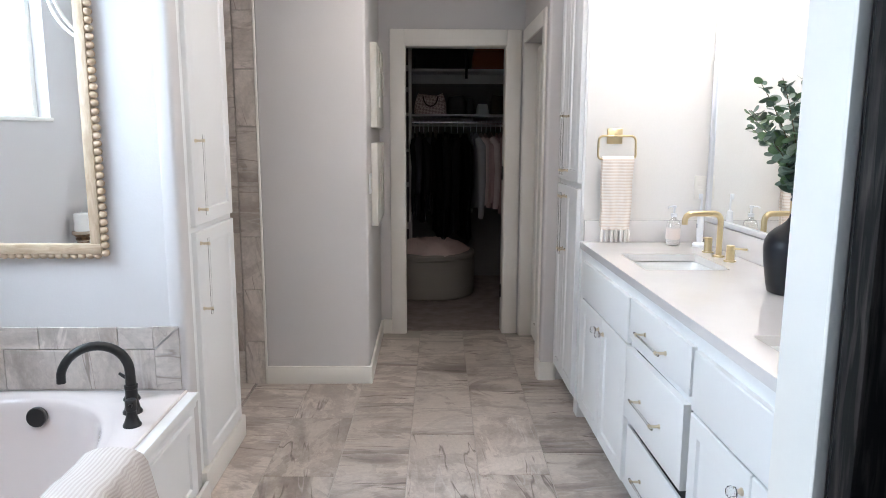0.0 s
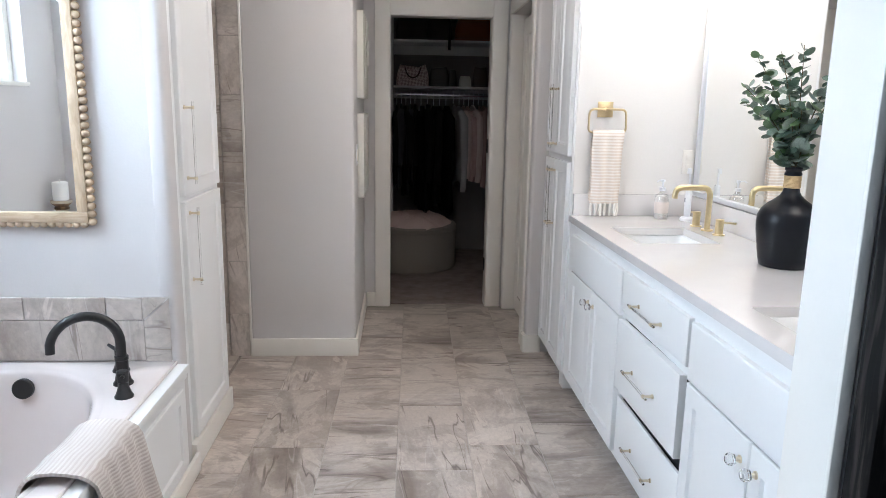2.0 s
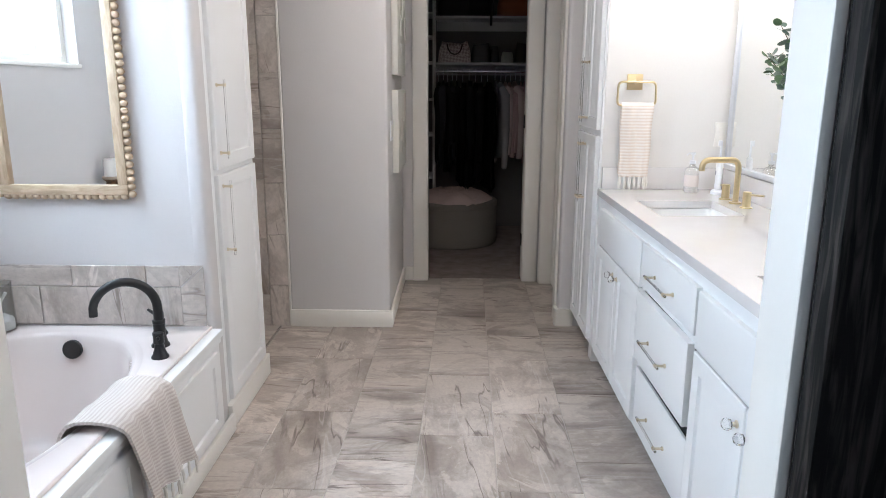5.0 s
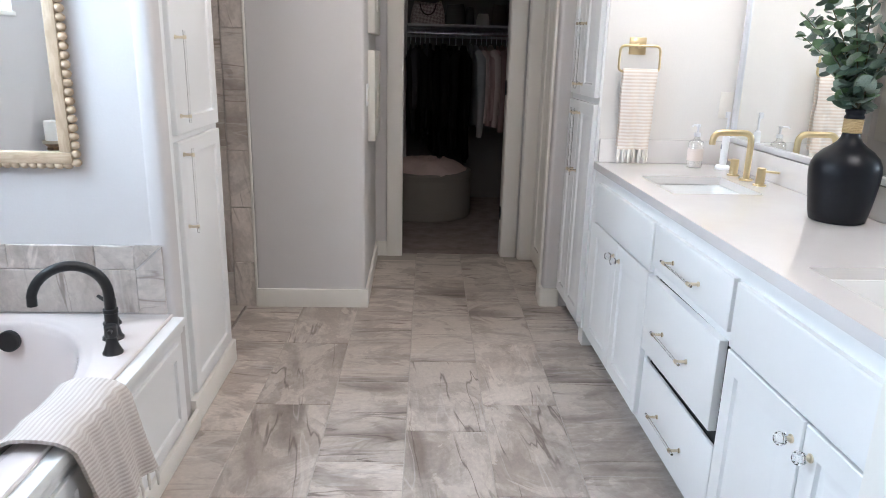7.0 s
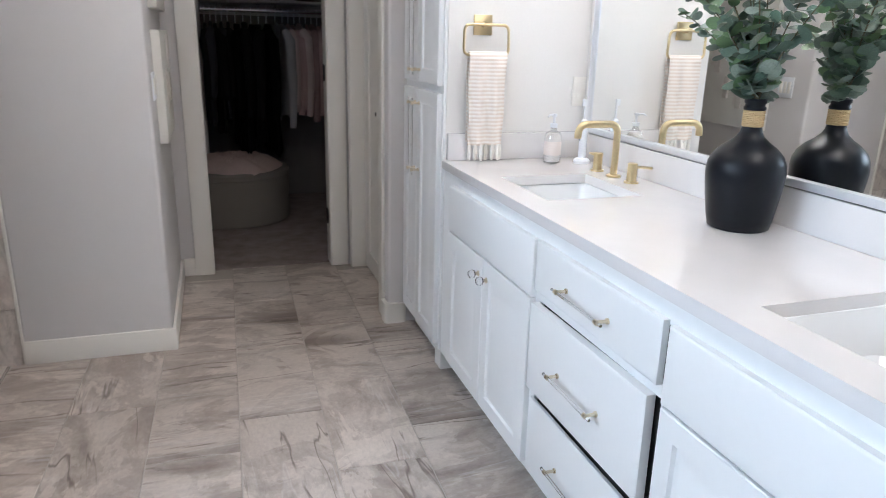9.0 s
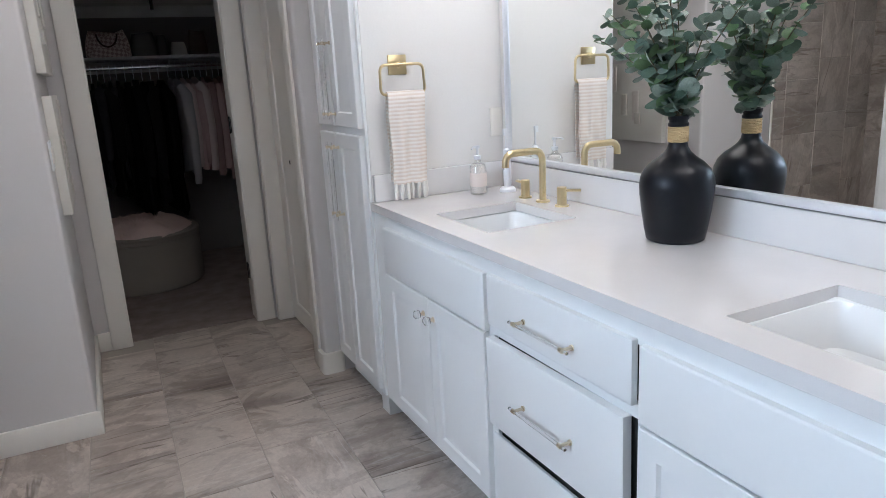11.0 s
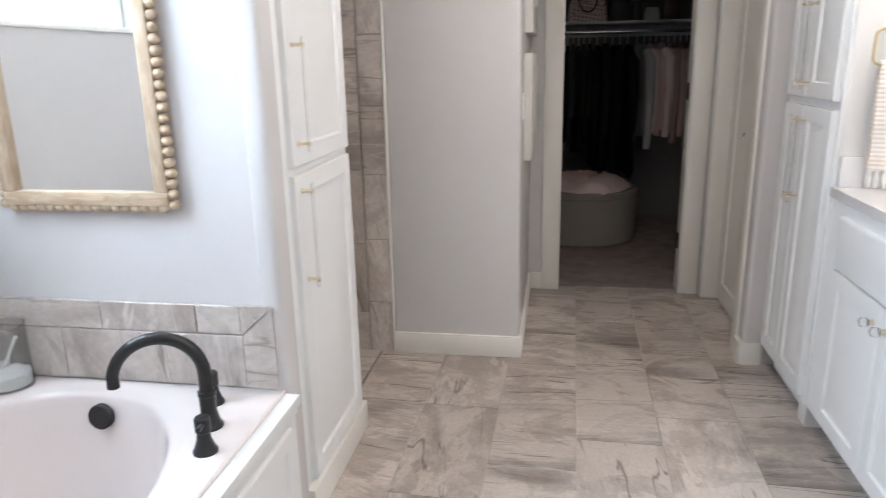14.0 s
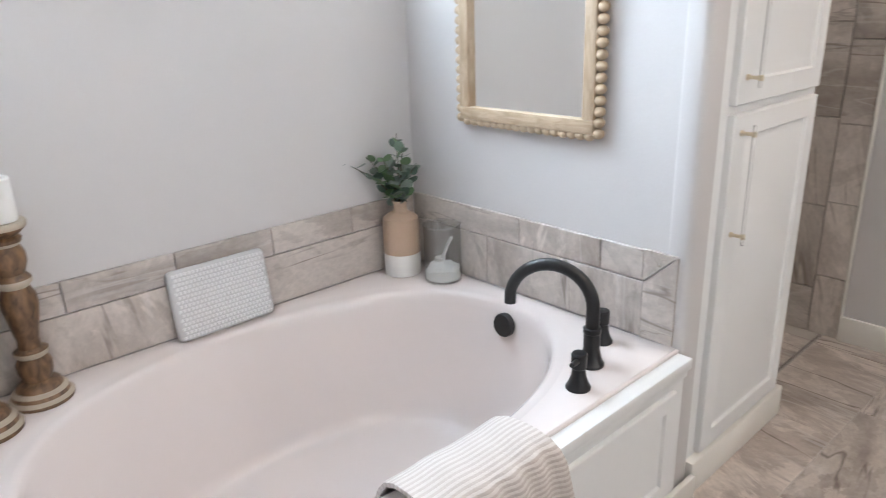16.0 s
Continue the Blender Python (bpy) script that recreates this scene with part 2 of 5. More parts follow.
M_THIN = bpy.data.materials.new("thin_clear_glass")
M_THIN.use_nodes = True
_n, _k = nodes(M_THIN)
_t, _g, _m = _n.new("ShaderNodeBsdfTransparent"), _n.new("ShaderNodeBsdfGlossy"), _n.new("ShaderNodeMixShader")
_t.inputs["Color"].default_value = (0.95, 0.955, 0.95, 1)
_g.inputs["Roughness"].default_value = 0.04
_m.inputs[0].default_value = 0.09
_k.new(_t.outputs[0], _m.inputs[1])
_k.new(_g.outputs[0], _m.inputs[2])
_k.new(_m.outputs[0], _n["Material Output"].inputs["Surface"])
M_JAR = M_THIN.copy()
M_JAR.name = "grey_tinted_jar_glass"
for _q in M_JAR.node_tree.nodes:
    if _q.type == "BSDF_TRANSPARENT":
        _q.inputs["Color"].default_value = (0.91, 0.915, 0.91, 1)
M_SATIN = plain("satin_silver", (0.80, 0.81, 0.84), 0.35, metal=0.6, vary=0.03, bump=0.0)
M_ACRYL = clear("clear_acrylic", (0.97, 0.97, 0.97), 0.03, 1.40)
FLOOR_TONES = (0.53, 0.465, 0.415), (0.345, 0.287, 0.25), (0.115, 0.082, 0.063)
M_FLOOR = stone_tile("floor_tile_stone", *FLOOR_TONES, angle=0.0)
M_FLOOR_LONG = stone_tile("floor_tile_stone_lengthwise", *FLOOR_TONES, angle=1.5)
M_WTILE = stone_tile("wall_tile_stone", (0.56, 0.50, 0.455), (0.42, 0.365, 0.325), (0.22, 0.175, 0.145), 0.3)
M_WTILE_UP = stone_tile("wall_tile_stone_upright", (0.56, 0.50, 0.455), (0.42, 0.365, 0.325), (0.22, 0.175, 0.145), 0.3, 1.5)
M_GROUT = plain("beige_grout", (0.46, 0.42, 0.375), 0.9, grain=200, vary=0.1, bump=0.3)
M_CARPET = plain("beige_carpet", (0.29, 0.24, 0.222), 1.0, grain=240, vary=0.35, bump=1.0, blotch=9, spec=0.05)
M_DWOOD = wood("dark_stained_wood", (0.050, 0.042, 0.038), (0.006, 0.005, 0.005), 0.7, (9, 9, 0.7), 9, (0.45, 0.72))
M_OAK = wood("pale_oak", (0.55, 0.425, 0.30), (0.42, 0.305, 0.20), 0.55, (5, 5, 1.2), 12)
M_OAKH = wood("pale_oak_lengthwise", (0.55, 0.425, 0.30), (0.42, 0.305, 0.20), 0.55, (1.2, 5, 5), 12)
M_TURN = wood("turned_brown_wood", (0.25, 0.135, 0.066), (0.085, 0.045, 0.022), 0.38, (6, 6, 2), 10)
M_WASH = plain("whitewashed_wood", (0.46, 0.385, 0.30), 0.7, grain=80, vary=0.18, bump=0.2)
M_WAX = plain("white_wax", (0.84, 0.82, 0.78), 0.5, vary=0.02)
M_LEAF = plain("eucalyptus_leaf", (0.080, 0.130, 0.095), 0.45, grain=30, vary=0.3, blotch=14, bump=0.1)
M_LEAF2 = plain("eucalyptus_leaf_pale", (0.20, 0.25, 0.205), 0.5, grain=30, vary=0.3, blotch=14, bump=0.1)
M_LEAF3 = plain("eucalyptus_leaf_fresh", (0.10, 0.18, 0.08), 0.45, grain=30, vary=0.3, blotch=14, bump=0.1)
M_STEM = plain("green_brown_stem", (0.10, 0.085, 0.045), 0.7)
M_TWINE = plain("jute_twine", (0.50, 0.36, 0.19), 0.9, grain=400, vary=0.25, bump=0.8)
M_CLAY = plain("tan_glazed_clay", (0.50, 0.36, 0.26), 0.45, grain=150, vary=0.08, bump=0.08)
M_CREAM = plain("cream_glaze", (0.80, 0.78, 0.74), 0.35, vary=0.04)
M_SALT = plain("bath_salt", (0.88, 0.88, 0.86), 0.6, grain=180, vary=0.15, bump=1.0)
M_CUSHIN = plain("grey_cushion_core", (0.62, 0.61, 0.60), 0.9)
M_CUSH = plain("white_mesh_cushion", (0.78, 0.77, 0.76), 0.85, grain=40, vary=0.03, bump=0.1)
M_HTOWEL = striped("striped_hand_towel", (0.80, 0.745, 0.69), (0.74, 0.635, 0.55), 1, 0.0145, 0.52)
M_BTOWEL = striped("striped_bath_towel", (0.63, 0.575, 0.535), (0.555, 0.49, 0.45), 1, 0.0125, 0.5)
M_FRINGE = plain("cotton_fringe", (0.80, 0.77, 0.72), 0.95, grain=300, vary=0.1, bump=0.6)
M_PLASTIC = plain("white_plastic", (0.80, 0.81, 0.83), 0.3, vary=0.01)
M_LABEL = plain("pale_pink_label", (0.80, 0.71, 0.66), 0.5)
M_CANVAS = plain("off_white_canvas", (0.70, 0.68, 0.63), 0.85, grain=300, vary=0.05, bump=0.4)
M_SUEDE = plain("taupe_fabric", (0.27, 0.245, 0.215), 0.9, grain=260, vary=0.1, bump=0.4, spec=0.15)
M_FUR = plain("blush_fur", (0.70, 0.54, 0.50), 1.0, grain=120, vary=0.25, bump=1.0, spec=0.05)
M_SHELF = plain("white_shelf_board", (0.74, 0.72, 0.70), 0.5)
# closet grey set darker than the other walls; the dimness is in the colour
M_CLOSET = plain("dimmed_closet_paint", (0.22, 0.205, 0.195), 0.8, vary=0.03)
M_OUT = glow("bright_overcast_outside", (0.92, 0.96, 1.0), 2.5)
M_BULB = glow("frosted_bulb_glass", (1.0, 0.94, 0.86), 6.0)

# ---- builders ----


def at_world(ob):
    v = Vector((0, 0, 0))
    while ob:
        v = v + ob.location
        ob = ob.parent
    return v


def thing(name, place, label, category, group="", kind=""):
    ob = new(name)
    ob.empty_display_size = 0.05
    ob.location = place
    return tagged(ob, label, category, group, kind)


def mesh_of(name, bm, material, smooth=30):
    bmesh.ops.recalc_face_normals(bm, faces=bm.faces[:])
    me = bpy.data.meshes.new(name)
    bm.to_mesh(me)
    bm.free()
    mats = material if isinstance(material, (list, tuple)) else [material]
    for m in mats:
        me.materials.append(m)
    if smooth:
        me.shade_smooth()
        me.set_sharp_from_angle(angle=radians(smooth))
    return me


def part(name, bm, material, parent=None, label="", smooth=30):
    """Links a bmesh, given in world places, as one mesh object under its thing."""
    if parent:
        bm.transform(Matrix.Translation(-at_world(parent)))
    ob = new(name, mesh_of(name, bm, material, smooth))
    if parent:
        ob.parent = parent
    return tagged(ob, label)


def structure(name, bm, material, label, category, smooth=30):
    return tagged(part(name, bm, material, None, "", smooth), label, category, "", "structure")


def add_box(bm, x0, x1, y0, y1, z0, z1, bevel=0.0, seg=2, m=None, idx=0):
    r = bmesh.ops.create_cube(bm, size=1, matrix=Matrix.Translation(((x0 + x1) / 2, (y0 + y1) / 2, (z0 + z1) / 2)) @ Matrix.Diagonal((abs(x1 - x0), abs(y1 - y0), abs(z1 - z0), 1)))
    vs = r["verts"]
    if bevel:
        es = list({e for v in vs for e in v.link_edges})
        g = bmesh.ops.bevel(bm, geom=es, offset=bevel, segments=seg, affect="EDGES", profile=0.5)
        vs = g["verts"]
    if m is not None:
        bmesh.ops.transform(bm, matrix=m, verts=list(set(vs)))
    if idx:
        for f in {f for v in vs for f in v.link_faces}:
            f.material_index = idx
    return bm


def box(x0, x1, y0, y1, z0, z1, bevel=0.0, seg=2, m=None):
    return add_box(bmesh.new(), x0, x1, y0, y1, z0, z1, bevel, seg, m)


def boxes(*rows, bevel=0.0):
    bm = bmesh.new()
    for r in rows:
        add_box(bm, *r, bevel=bevel)
    return bm


def add_lathe(bm, rings, centre=(0, 0, 0), n=32, m=None, caps=True, idx=0):
    """Turned form from (radius, height) rings."""
    loops = []
    for r, z in rings:
        loops.append([bm.verts.new((centre[0] + r * math.cos(2 * math.pi * i / n), centre[1] + r * math.sin(2 * math.pi * i / n), centre[2] + z)) for i in range(n)])
    fs = []
    for a, b in zip(loops, loops[1:]):
        for i in range(n):
            fs.append(bm.faces.new((a[i], a[(i + 1) % n], b[(i + 1) % n], b[i])))
    if caps:
        fs.append(bm.faces.new(loops[0][::-1]))
        fs.append(bm.faces.new(loops[-1]))
    for f in fs:
        f.material_index = idx
    if m is not None:
        bmesh.ops.transform(bm, matrix=m, verts=[v for lo in loops for v in lo])
    return bm


def lathe(rings, centre=(0, 0, 0), n=32, m=None, caps=True):
    return add_lathe(bmesh.new(), rings, centre, n, m, caps)


def add_tube(bm, points, radius, n=10):
    """A round tube along a line of points; radius is a number or one per point."""
    pts = [Vector(p) for p in points]
    rad = radius if isinstance(radius, (list, tuple)) else [radius] * len(pts)
    up = Vector((0.13, 0.31, 0.94)).normalized()
    loops = []
    for i, p in enumerate(pts):
        d = (pts[min(i + 1, len(pts) - 1)] - pts[max(i - 1, 0)]).normalized()
        s = d.cross(up)
        if s.length < 0.05:
            s = d.cross(Vector((1, 0, 0)))
        s.normalize()
        t = s.cross(d)
        up = t
        loops.append([bm.verts.new(p + rad[i] * (s * math.cos(2 * math.pi * k / n) + t * math.sin(2 * math.pi * k / n))) for k in range(n)])
    for a, b in zip(loops, loops[1:]):
        for k in range(n):
            bm.faces.new((a[k], a[(k + 1) % n], b[(k + 1) % n], b[k]))
    bm.faces.new(loops[0][::-1])
    bm.faces.new(loops[-1])
    return bm


def tube(points, radius, n=10):
    return add_tube(bmesh.new(), points, radius, n)


def bend(points, r, steps=6):
    """Rounds the corners of a line of points."""
    pts = [Vector(p) for p in points]
    out = [pts[0]]
    for a, b, c in zip(pts, pts[1:], pts[2:]):
        u, v = (a - b).normalized(), (c - b).normalized()
        p, q = b + u * r, b + v * r
        for i in range(steps + 1):
            t = i / steps
            out.append(p * (1 - t) ** 2 + b * 2 * t * (1 - t) + q * t * t)
    return out + [pts[-1]]


def panel(width, height, depth=0.02, rail=0.055, raised=True):
    """A cabinet front in its own plane: x across, y up, z outward, from the lower corner."""
    bm = bmesh.new()
    rows = [(0, 0), (0, depth - 0.003), (0.003, depth), (rail, depth), (rail + 0.005, depth - 0.008)]
    if raised:
        rows += [(rail + 0.010, depth - 0.009), (rail + 0.032, depth - 0.003), (rail + 0.036, depth - 0.002)]
    loops = []
    for i, w in rows:
        loops.append([bm.verts.new(p) for p in ((i, i, w), (width - i, i, w), (width - i, height - i, w), (i, height - i, w))])
    for a, b in zip(loops, loops[1:]):
        for k in range(4):
            bm.faces.new((a[k], a[(k + 1) % 4], b[(k + 1) % 4], b[k]))
    bm.faces.new(loops[-1])
    bm.faces.new(loops[0][::-1])
    return bm


def facing(x, y, z, way):
    """Places a panel: its outward side looks along +x or -x, its width runs along y."""
    c = {"-x": ((0, 0, -1), (-1, 0, 0), (0, 1, 0)), "+x": ((0, 0, 1), (1, 0, 0), (0, 1, 0))}[way]
    m = Matrix((( c[0][0], c[0][1], c[0][2], x), (c[1][0], c[1][1], c[1][2], y), (c[2][0], c[2][1], c[2][2], z), (0, 0, 0, 1)))
    return m


def cabinet_front(name, parent, x, y0, y1, z0, z1, way, depth=0.02, rail=0.055, raised=True, label=""):
    bm = panel(y1 - y0, z1 - z0, depth, rail, raised)
    bm.transform(facing(x, y1 if way == "-x" else y0, z0, way))
    return part(name, bm, M_CAB, parent, label)


def bar_pull(parent, x, a, b, way):
    """Clear rod on two brass posts. a, b: (y, z) of the posts; x: the face it stands on; way: -1 or 1."""
    a, b = Vector((0, *a)), Vector((0, *b))
    d = (b - a).normalized()
    out = x + way * 0.032
    rod = tube([Vector((out, 0, 0)) + a - d * 0.022, Vector((out, 0, 0)) + b + d * 0.022], 0.0042, 12)
    pull = part("handle", rod, M_ACRYL, parent, "clear acrylic rod handle on brass posts")
    for p in (a, b):
        bm = bmesh.new()
        add_tube(bm, [(x, p.y, p.z), (x + way * 0.004, p.y, p.z), (x + way * 0.004, p.y, p.z), (out, p.y, p.z)], [0.0075, 0.0075, 0.0045, 0.0045], 12)
        add_tube(bm, [Vector((out, p.y, p.z)) - d * 0.006, Vector((out, p.y, p.z)) + d * 0.006], 0.0062, 12)
        part("post", bm, M_CHAMP, pull, "brass post")
    return pull


def knob(parent, x, y, z, way):
    m = Matrix.Translation((x, y, z)) @ Matrix.Rotation(radians(90 * way), 4, "Y")
    k = part("knob", lathe([(0.006, 0.012), (0.013, 0.016), (0.0155, 0.024), (0.0145, 0.032), (0.009, 0.037)], n=10, m=m), M_ACRYL, parent, "faceted crystal knob", 0)
    part("knob_base", lathe([(0.010, 0), (0.010, 0.003), (0.006, 0.005), (0.006, 0.013)], n=16, m=m), M_CHAMP, k, "brass collar")


def sheet(points, thickness=0.004):
    """A cloth from a grid of points (rows of places), with uv in metres and a thickness."""
    bm = bmesh.new()
    uv = bm.loops.layers.uv.new("UVMap")
    g = [[bm.verts.new(p) for p in row] for row in points]
    ru = [0.0]
    for a, b in zip(points, points[1:]):
        ru.append(ru[-1] + (Vector(b[len(b) // 2]) - Vector(a[len(a) // 2])).length)
    cu = [0.0]
    for a, b in zip(points[0], points[0][1:]):
        cu.append(cu[-1] + (Vector(b) - Vector(a)).length)
    for i in range(len(g) - 1):
        for j in range(len(g[0]) - 1):
            f = bm.faces.new((g[i][j], g[i][j + 1], g[i + 1][j + 1], g[i + 1][j]))
            for lo, (p, q) in zip(f.loops, ((i, j), (i, j + 1), (i + 1, j + 1), (i + 1, j))):
                lo[uv].uv = (cu[q], ru[p])
    bmesh.ops.recalc_face_normals(bm, faces=bm.faces[:])
    bmesh.ops.solidify(bm, geom=bm.faces[:], thickness=thickness)
    return bm


# ---- large structure ----
H = 2.74          # ceiling height
YS, YN = 1.12, 2.59   # tub alcove, south and north faces
XW, XE = -1.715, 1.552  # window wall and vanity wall
T = 0.12

structure("ground", box(-60, 60, -60, 60, -0.42, -0.40), plain("lawn_ground", (0.10, 0.13, 0.06), 1.0, blotch=0.3, vary=0.3), "flat lawn around the house", "ground")
FLOOR = structure("floor", box(-1.81, 1.66, 1.0, 5.06, -0.06, -0.003), M_GROUT, "grey-brown stone-look tiles with thin beige grout", "floor")
structure("bedroom_floor", box(-2.6, 2.6, -2.7, 1.0, -0.06, -0.004), M_CARPET, "beige carpet of the adjoining bedroom", "floor")
structure("closet_floor", box(-0.95, 1.75, 5.06, 7.2, -0.06, 0.004), M_CARPET, "soft beige carpet in the closet", "floor")
structure("ceiling", boxes((-1.81, 1.66, 1.0, 5.12, H, H + 0.1), (-0.95, 1.75, 5.12, 7.2, 2.5, 2.6), (-2.6, 2.6, -2.7, 1.0, H, H + 0.1)), M_CEIL, "flat white painted ceiling", "ceiling")

# window wall, open for the high window over the tub
WY0, WY1, WZ0, WZ1 = 1.43, 2.46, 1.50, 2.25
structure("wall_west", boxes((XW - T, XW, 1.0, WY0, -0.02, H), (XW - T, XW, WY1, 4.0, -0.02, H), (XW - T, XW, WY0, WY1, -0.02, WZ0), (XW - T, XW, WY0, WY1, WZ1, H)), M_WALL, "pale grey painted wall above the tub", "wall")
structure("wall_north", box(XW, -0.735, YN, YN + 0.09, -0.02, H), M_WALL, "pale grey painted wall with the wooden mirror", "wall")
b = box(-0.765, -0.695, YN - 0.002, YN + 0.092, -0.02, H, 0.018, 3)
structure("wall_corner", b, M_WALL, "rounded pale grey wall end", "wall")
structure("wall_south", boxes((XW, -0.53, 1.0, YS, -0.02, H), (0.753, XE, 1.0, YS, -0.02, H), (-0.53, 0.753, 1.0, YS, 2.1, H)), M_WALL, "pale grey wall round the wide doorway", "wall")
bm = boxes((-0.53, -0.512, 0.99, 1.126, -0.02, 2.1), (0.736, 0.753, 1.008, 1.126, -0.02, 2.1), (-0.512, 0.736, 0.99, 1.126, 2.082, 2.1), bevel=0.002)
add_box(bm, 0.731, 0.75, 0.996, 1.006, -0.02, 2.1, 0.003)
structure("door_frame", bm, M_TRIM, "white painted jamb of the wide doorway", "door frame")
structure("wall_east", box(XE, XE + T, 1.0, 3.46, -0.02, H), M_LITWALL, "cream white wall behind the vanity, its paint lightened for lamp glow", "wall")
structure("wall_towel", box(0.955, XE + T, 3.46, 3.54, -0.02, H), M_LITWALL, "cream white wall holding the towel ring, its paint lightened for lamp glow", "wall")
structure("wall_hall_back", box(1.40, 1.52, 3.54, 5.0, -0.02, H), M_WALL, "wall behind the tall cabinet", "wall")
bm = box(-0.735, -0.142, 3.968, 5.0, -0.02, H)
bmesh.ops.bevel(bm, geom=[e for e in bm.edges if abs(e.verts[0].co.z - e.verts[1].co.z) > 1], offset=0.015, segments=4, affect="EDGES", profile=0.5)
structure("wall_partition", bm, M_WALL, "grey painted partition with rounded corners", "wall")
# hall wall with the side door
SY0, SY1 = 4.18, 4.94
bm = boxes((0.86, 0.96, SY1, 5.0, -0.02, H), (0.86, 0.96, SY0, SY1, 2.04, H), (0.86, 0.96, 4.10, SY0, -0.02, H))
structure("wall_hall", bm, M_WALL, "grey painted wall with the side door", "wall")
bm = box(0.858, 1.40, 4.018, 4.12, -0.02, H)
bmesh.ops.bevel(bm, geom=[e for e in bm.edges if abs(e.verts[0].co.z - e.verts[1].co.z) > 1], offset=0.018, segments=4, affect="EDGES", profile=0.5)
structure("wall_hall_end", bm, M_WALL, "rounded grey wall end beside the tall cabinet", "wall")
# closet wall and closet room
CX0, CX1 = 0.035, 0.735
structure("wall_closet", boxes((-1.81, CX0 - 0.02, 5.0, 5.12, -0.02, H), (CX1 + 0.02, 1.66, 5.0, 5.12, -0.02, H), (CX0 - 0.02, CX1 + 0.02, 5.0, 5.12, 2.05, H)), M_WALL, "grey painted wall round the closet doorway", "wall")
structure("closet_walls", boxes((-0.95, 1.75, 7.08, 7.2, -0.02, 2.5), (-0.95, -0.85, 5.12, 7.08, -0.02, 2.5), (1.65, 1.75, 5.12, 7.08, -0.02, 2.5)), M_CLOSET, "grey closet walls with the dimness put into their colour", "wall")
structure("bedroom_walls", boxes((-2.6, -2.5, -2.7, -1.0, -0.02, H), (-2.6, -2.5, 0.6, 1.0, -0.02, H), (-2.6, -2.5, -1.0, 0.6, -0.02, 0.75), (-2.6, -2.5, -1.0, 0.6, 2.15, H), (2.5, 2.6, -2.7, 1.0, -0.02, H), (-2.5, 2.5, -2.7, -2.6, -0.02, H), (-2.5, XW, 1.0, 1.1, -0.02, H), (XE, 2.5, 1.0, 1.1, -0.02, H)), M_WALL, "plain grey bedroom walls", "wall")
# shower behind the partition and the linen cabinet
structure("shower_wall", boxes((-1.81, -0.735, 3.976, 4.0, -0.02, H), (-1.70, -1.688, 3.36, 3.976, -0.02, H), (-1.69, -1.14, 3.27, 3.36, -0.02, H)), M_GROUT, "grouted shower wall behind the tiles", "wall")

# trims
bm = bmesh.new()
for x0, x1 in ((CX0 - 0.10, CX0 + 0.0), (CX1, CX1 + 0.10)):
    add_box(bm, x0, x1, 4.980, 5.0, 0, 2.135, 0.004)
add_box(bm, CX0, CX1, 4.980, 5.0, 2.03, 2.135, 0.004)
add_box(bm, CX0 - 0.012, CX0 + 0.006, 4.990, 5.125, 0, 2.035, 0.002)
add_box(bm, CX1 - 0.006, CX1 + 0.012, 4.990, 5.125, 0, 2.035, 0.002)
add_box(bm, CX0 + 0.006, CX1 - 0.006, 4.990, 5.125, 2.024, 2.04, 0.002)
structure("closet_door_casing", bm, M_TRIM, "wide flat white casing round the closet doorway", "door casing")
bm = bmesh.new()
add_box(bm, 0.845, 0.862, SY0 - 0.09, SY0, 0, 2.13, 0.004)
add_box(bm, 0.845, 0.862, SY1, SY1 + 0.038, 0, 2.13, 0.004)
add_box(bm, 0.845, 0.862, SY0, SY1, 2.04, 2.13, 0.004)
add_box(bm, 0.850, 0.965, SY0 - 0.004, SY0 + 0.014, 0, 2.05, 0.002)
add_box(bm, 0.850, 0.965, SY1 - 0.014, SY1 + 0.004, 0, 2.05, 0.002)
structure("side_door_casing", bm, M_TRIM, "flat white casing round the side door", "door casing")


def baseboard(rows):
    bm = bmesh.new()
    for r in rows:
        add_box(bm, *r, 0, 0.105, bevel=0.004)
    return bm


structure("baseboard", baseboard([(-0.735, -0.127, 3.954, 3.970), (-0.143, -0.1275, 3.97, 4.984), (-0.1275, CX0 - 0.10, 4.985, 5.0)]), M_TRIM, "white painted baseboard with eased top edge", "baseboard")
bm = box(0.838, 0.95, 4.002, 4.10, 0, 0.105)
bmesh.ops.bevel(bm, geom=[e for e in bm.edges if abs(e.verts[0].co.z - e.verts[1].co.z) > 0.05], offset=0.022, segments=4, affect="EDGES", profile=0.5)
structure("baseboard_end", bm, M_TRIM, "rounded white baseboard at the wall end", "baseboard")

# window over the tub
win = tagged(thing("window_1", (XW, (WY0 + WY1) / 2, WZ0), "white framed high window over the tub", "window"), kind="structure")
bm = bmesh.new()
for r in ((WY0, WY0 + 0.045, WZ0, WZ1), (WY1 - 0.045, WY1, WZ0, WZ1), (WY0 + 0.045, WY1 - 0.045, WZ0, WZ0 + 0.045), (WY0 + 0.045, WY1 - 0.045, WZ1 - 0.045, WZ1)):
    add_box(bm, XW - 0.115, XW - 0.06, r[0], r[1], r[2], r[3], 0.004)
part("window_frame", bm, M_TRIM, win)
part("window_sill", box(XW - 0.06, XW + 0.012, WY0 - 0.01, WY1 + 0.01, WZ0 - 0.014, WZ0 + 0.006, 0.004), M_TRIM, win)
pane = part("pane", box(XW - 0.092, XW - 0.086, WY0 + 0.045, WY1 - 0.045, WZ0 + 0.045, WZ1 - 0.045), M_GLASS, win)
pane.visible_shadow = False
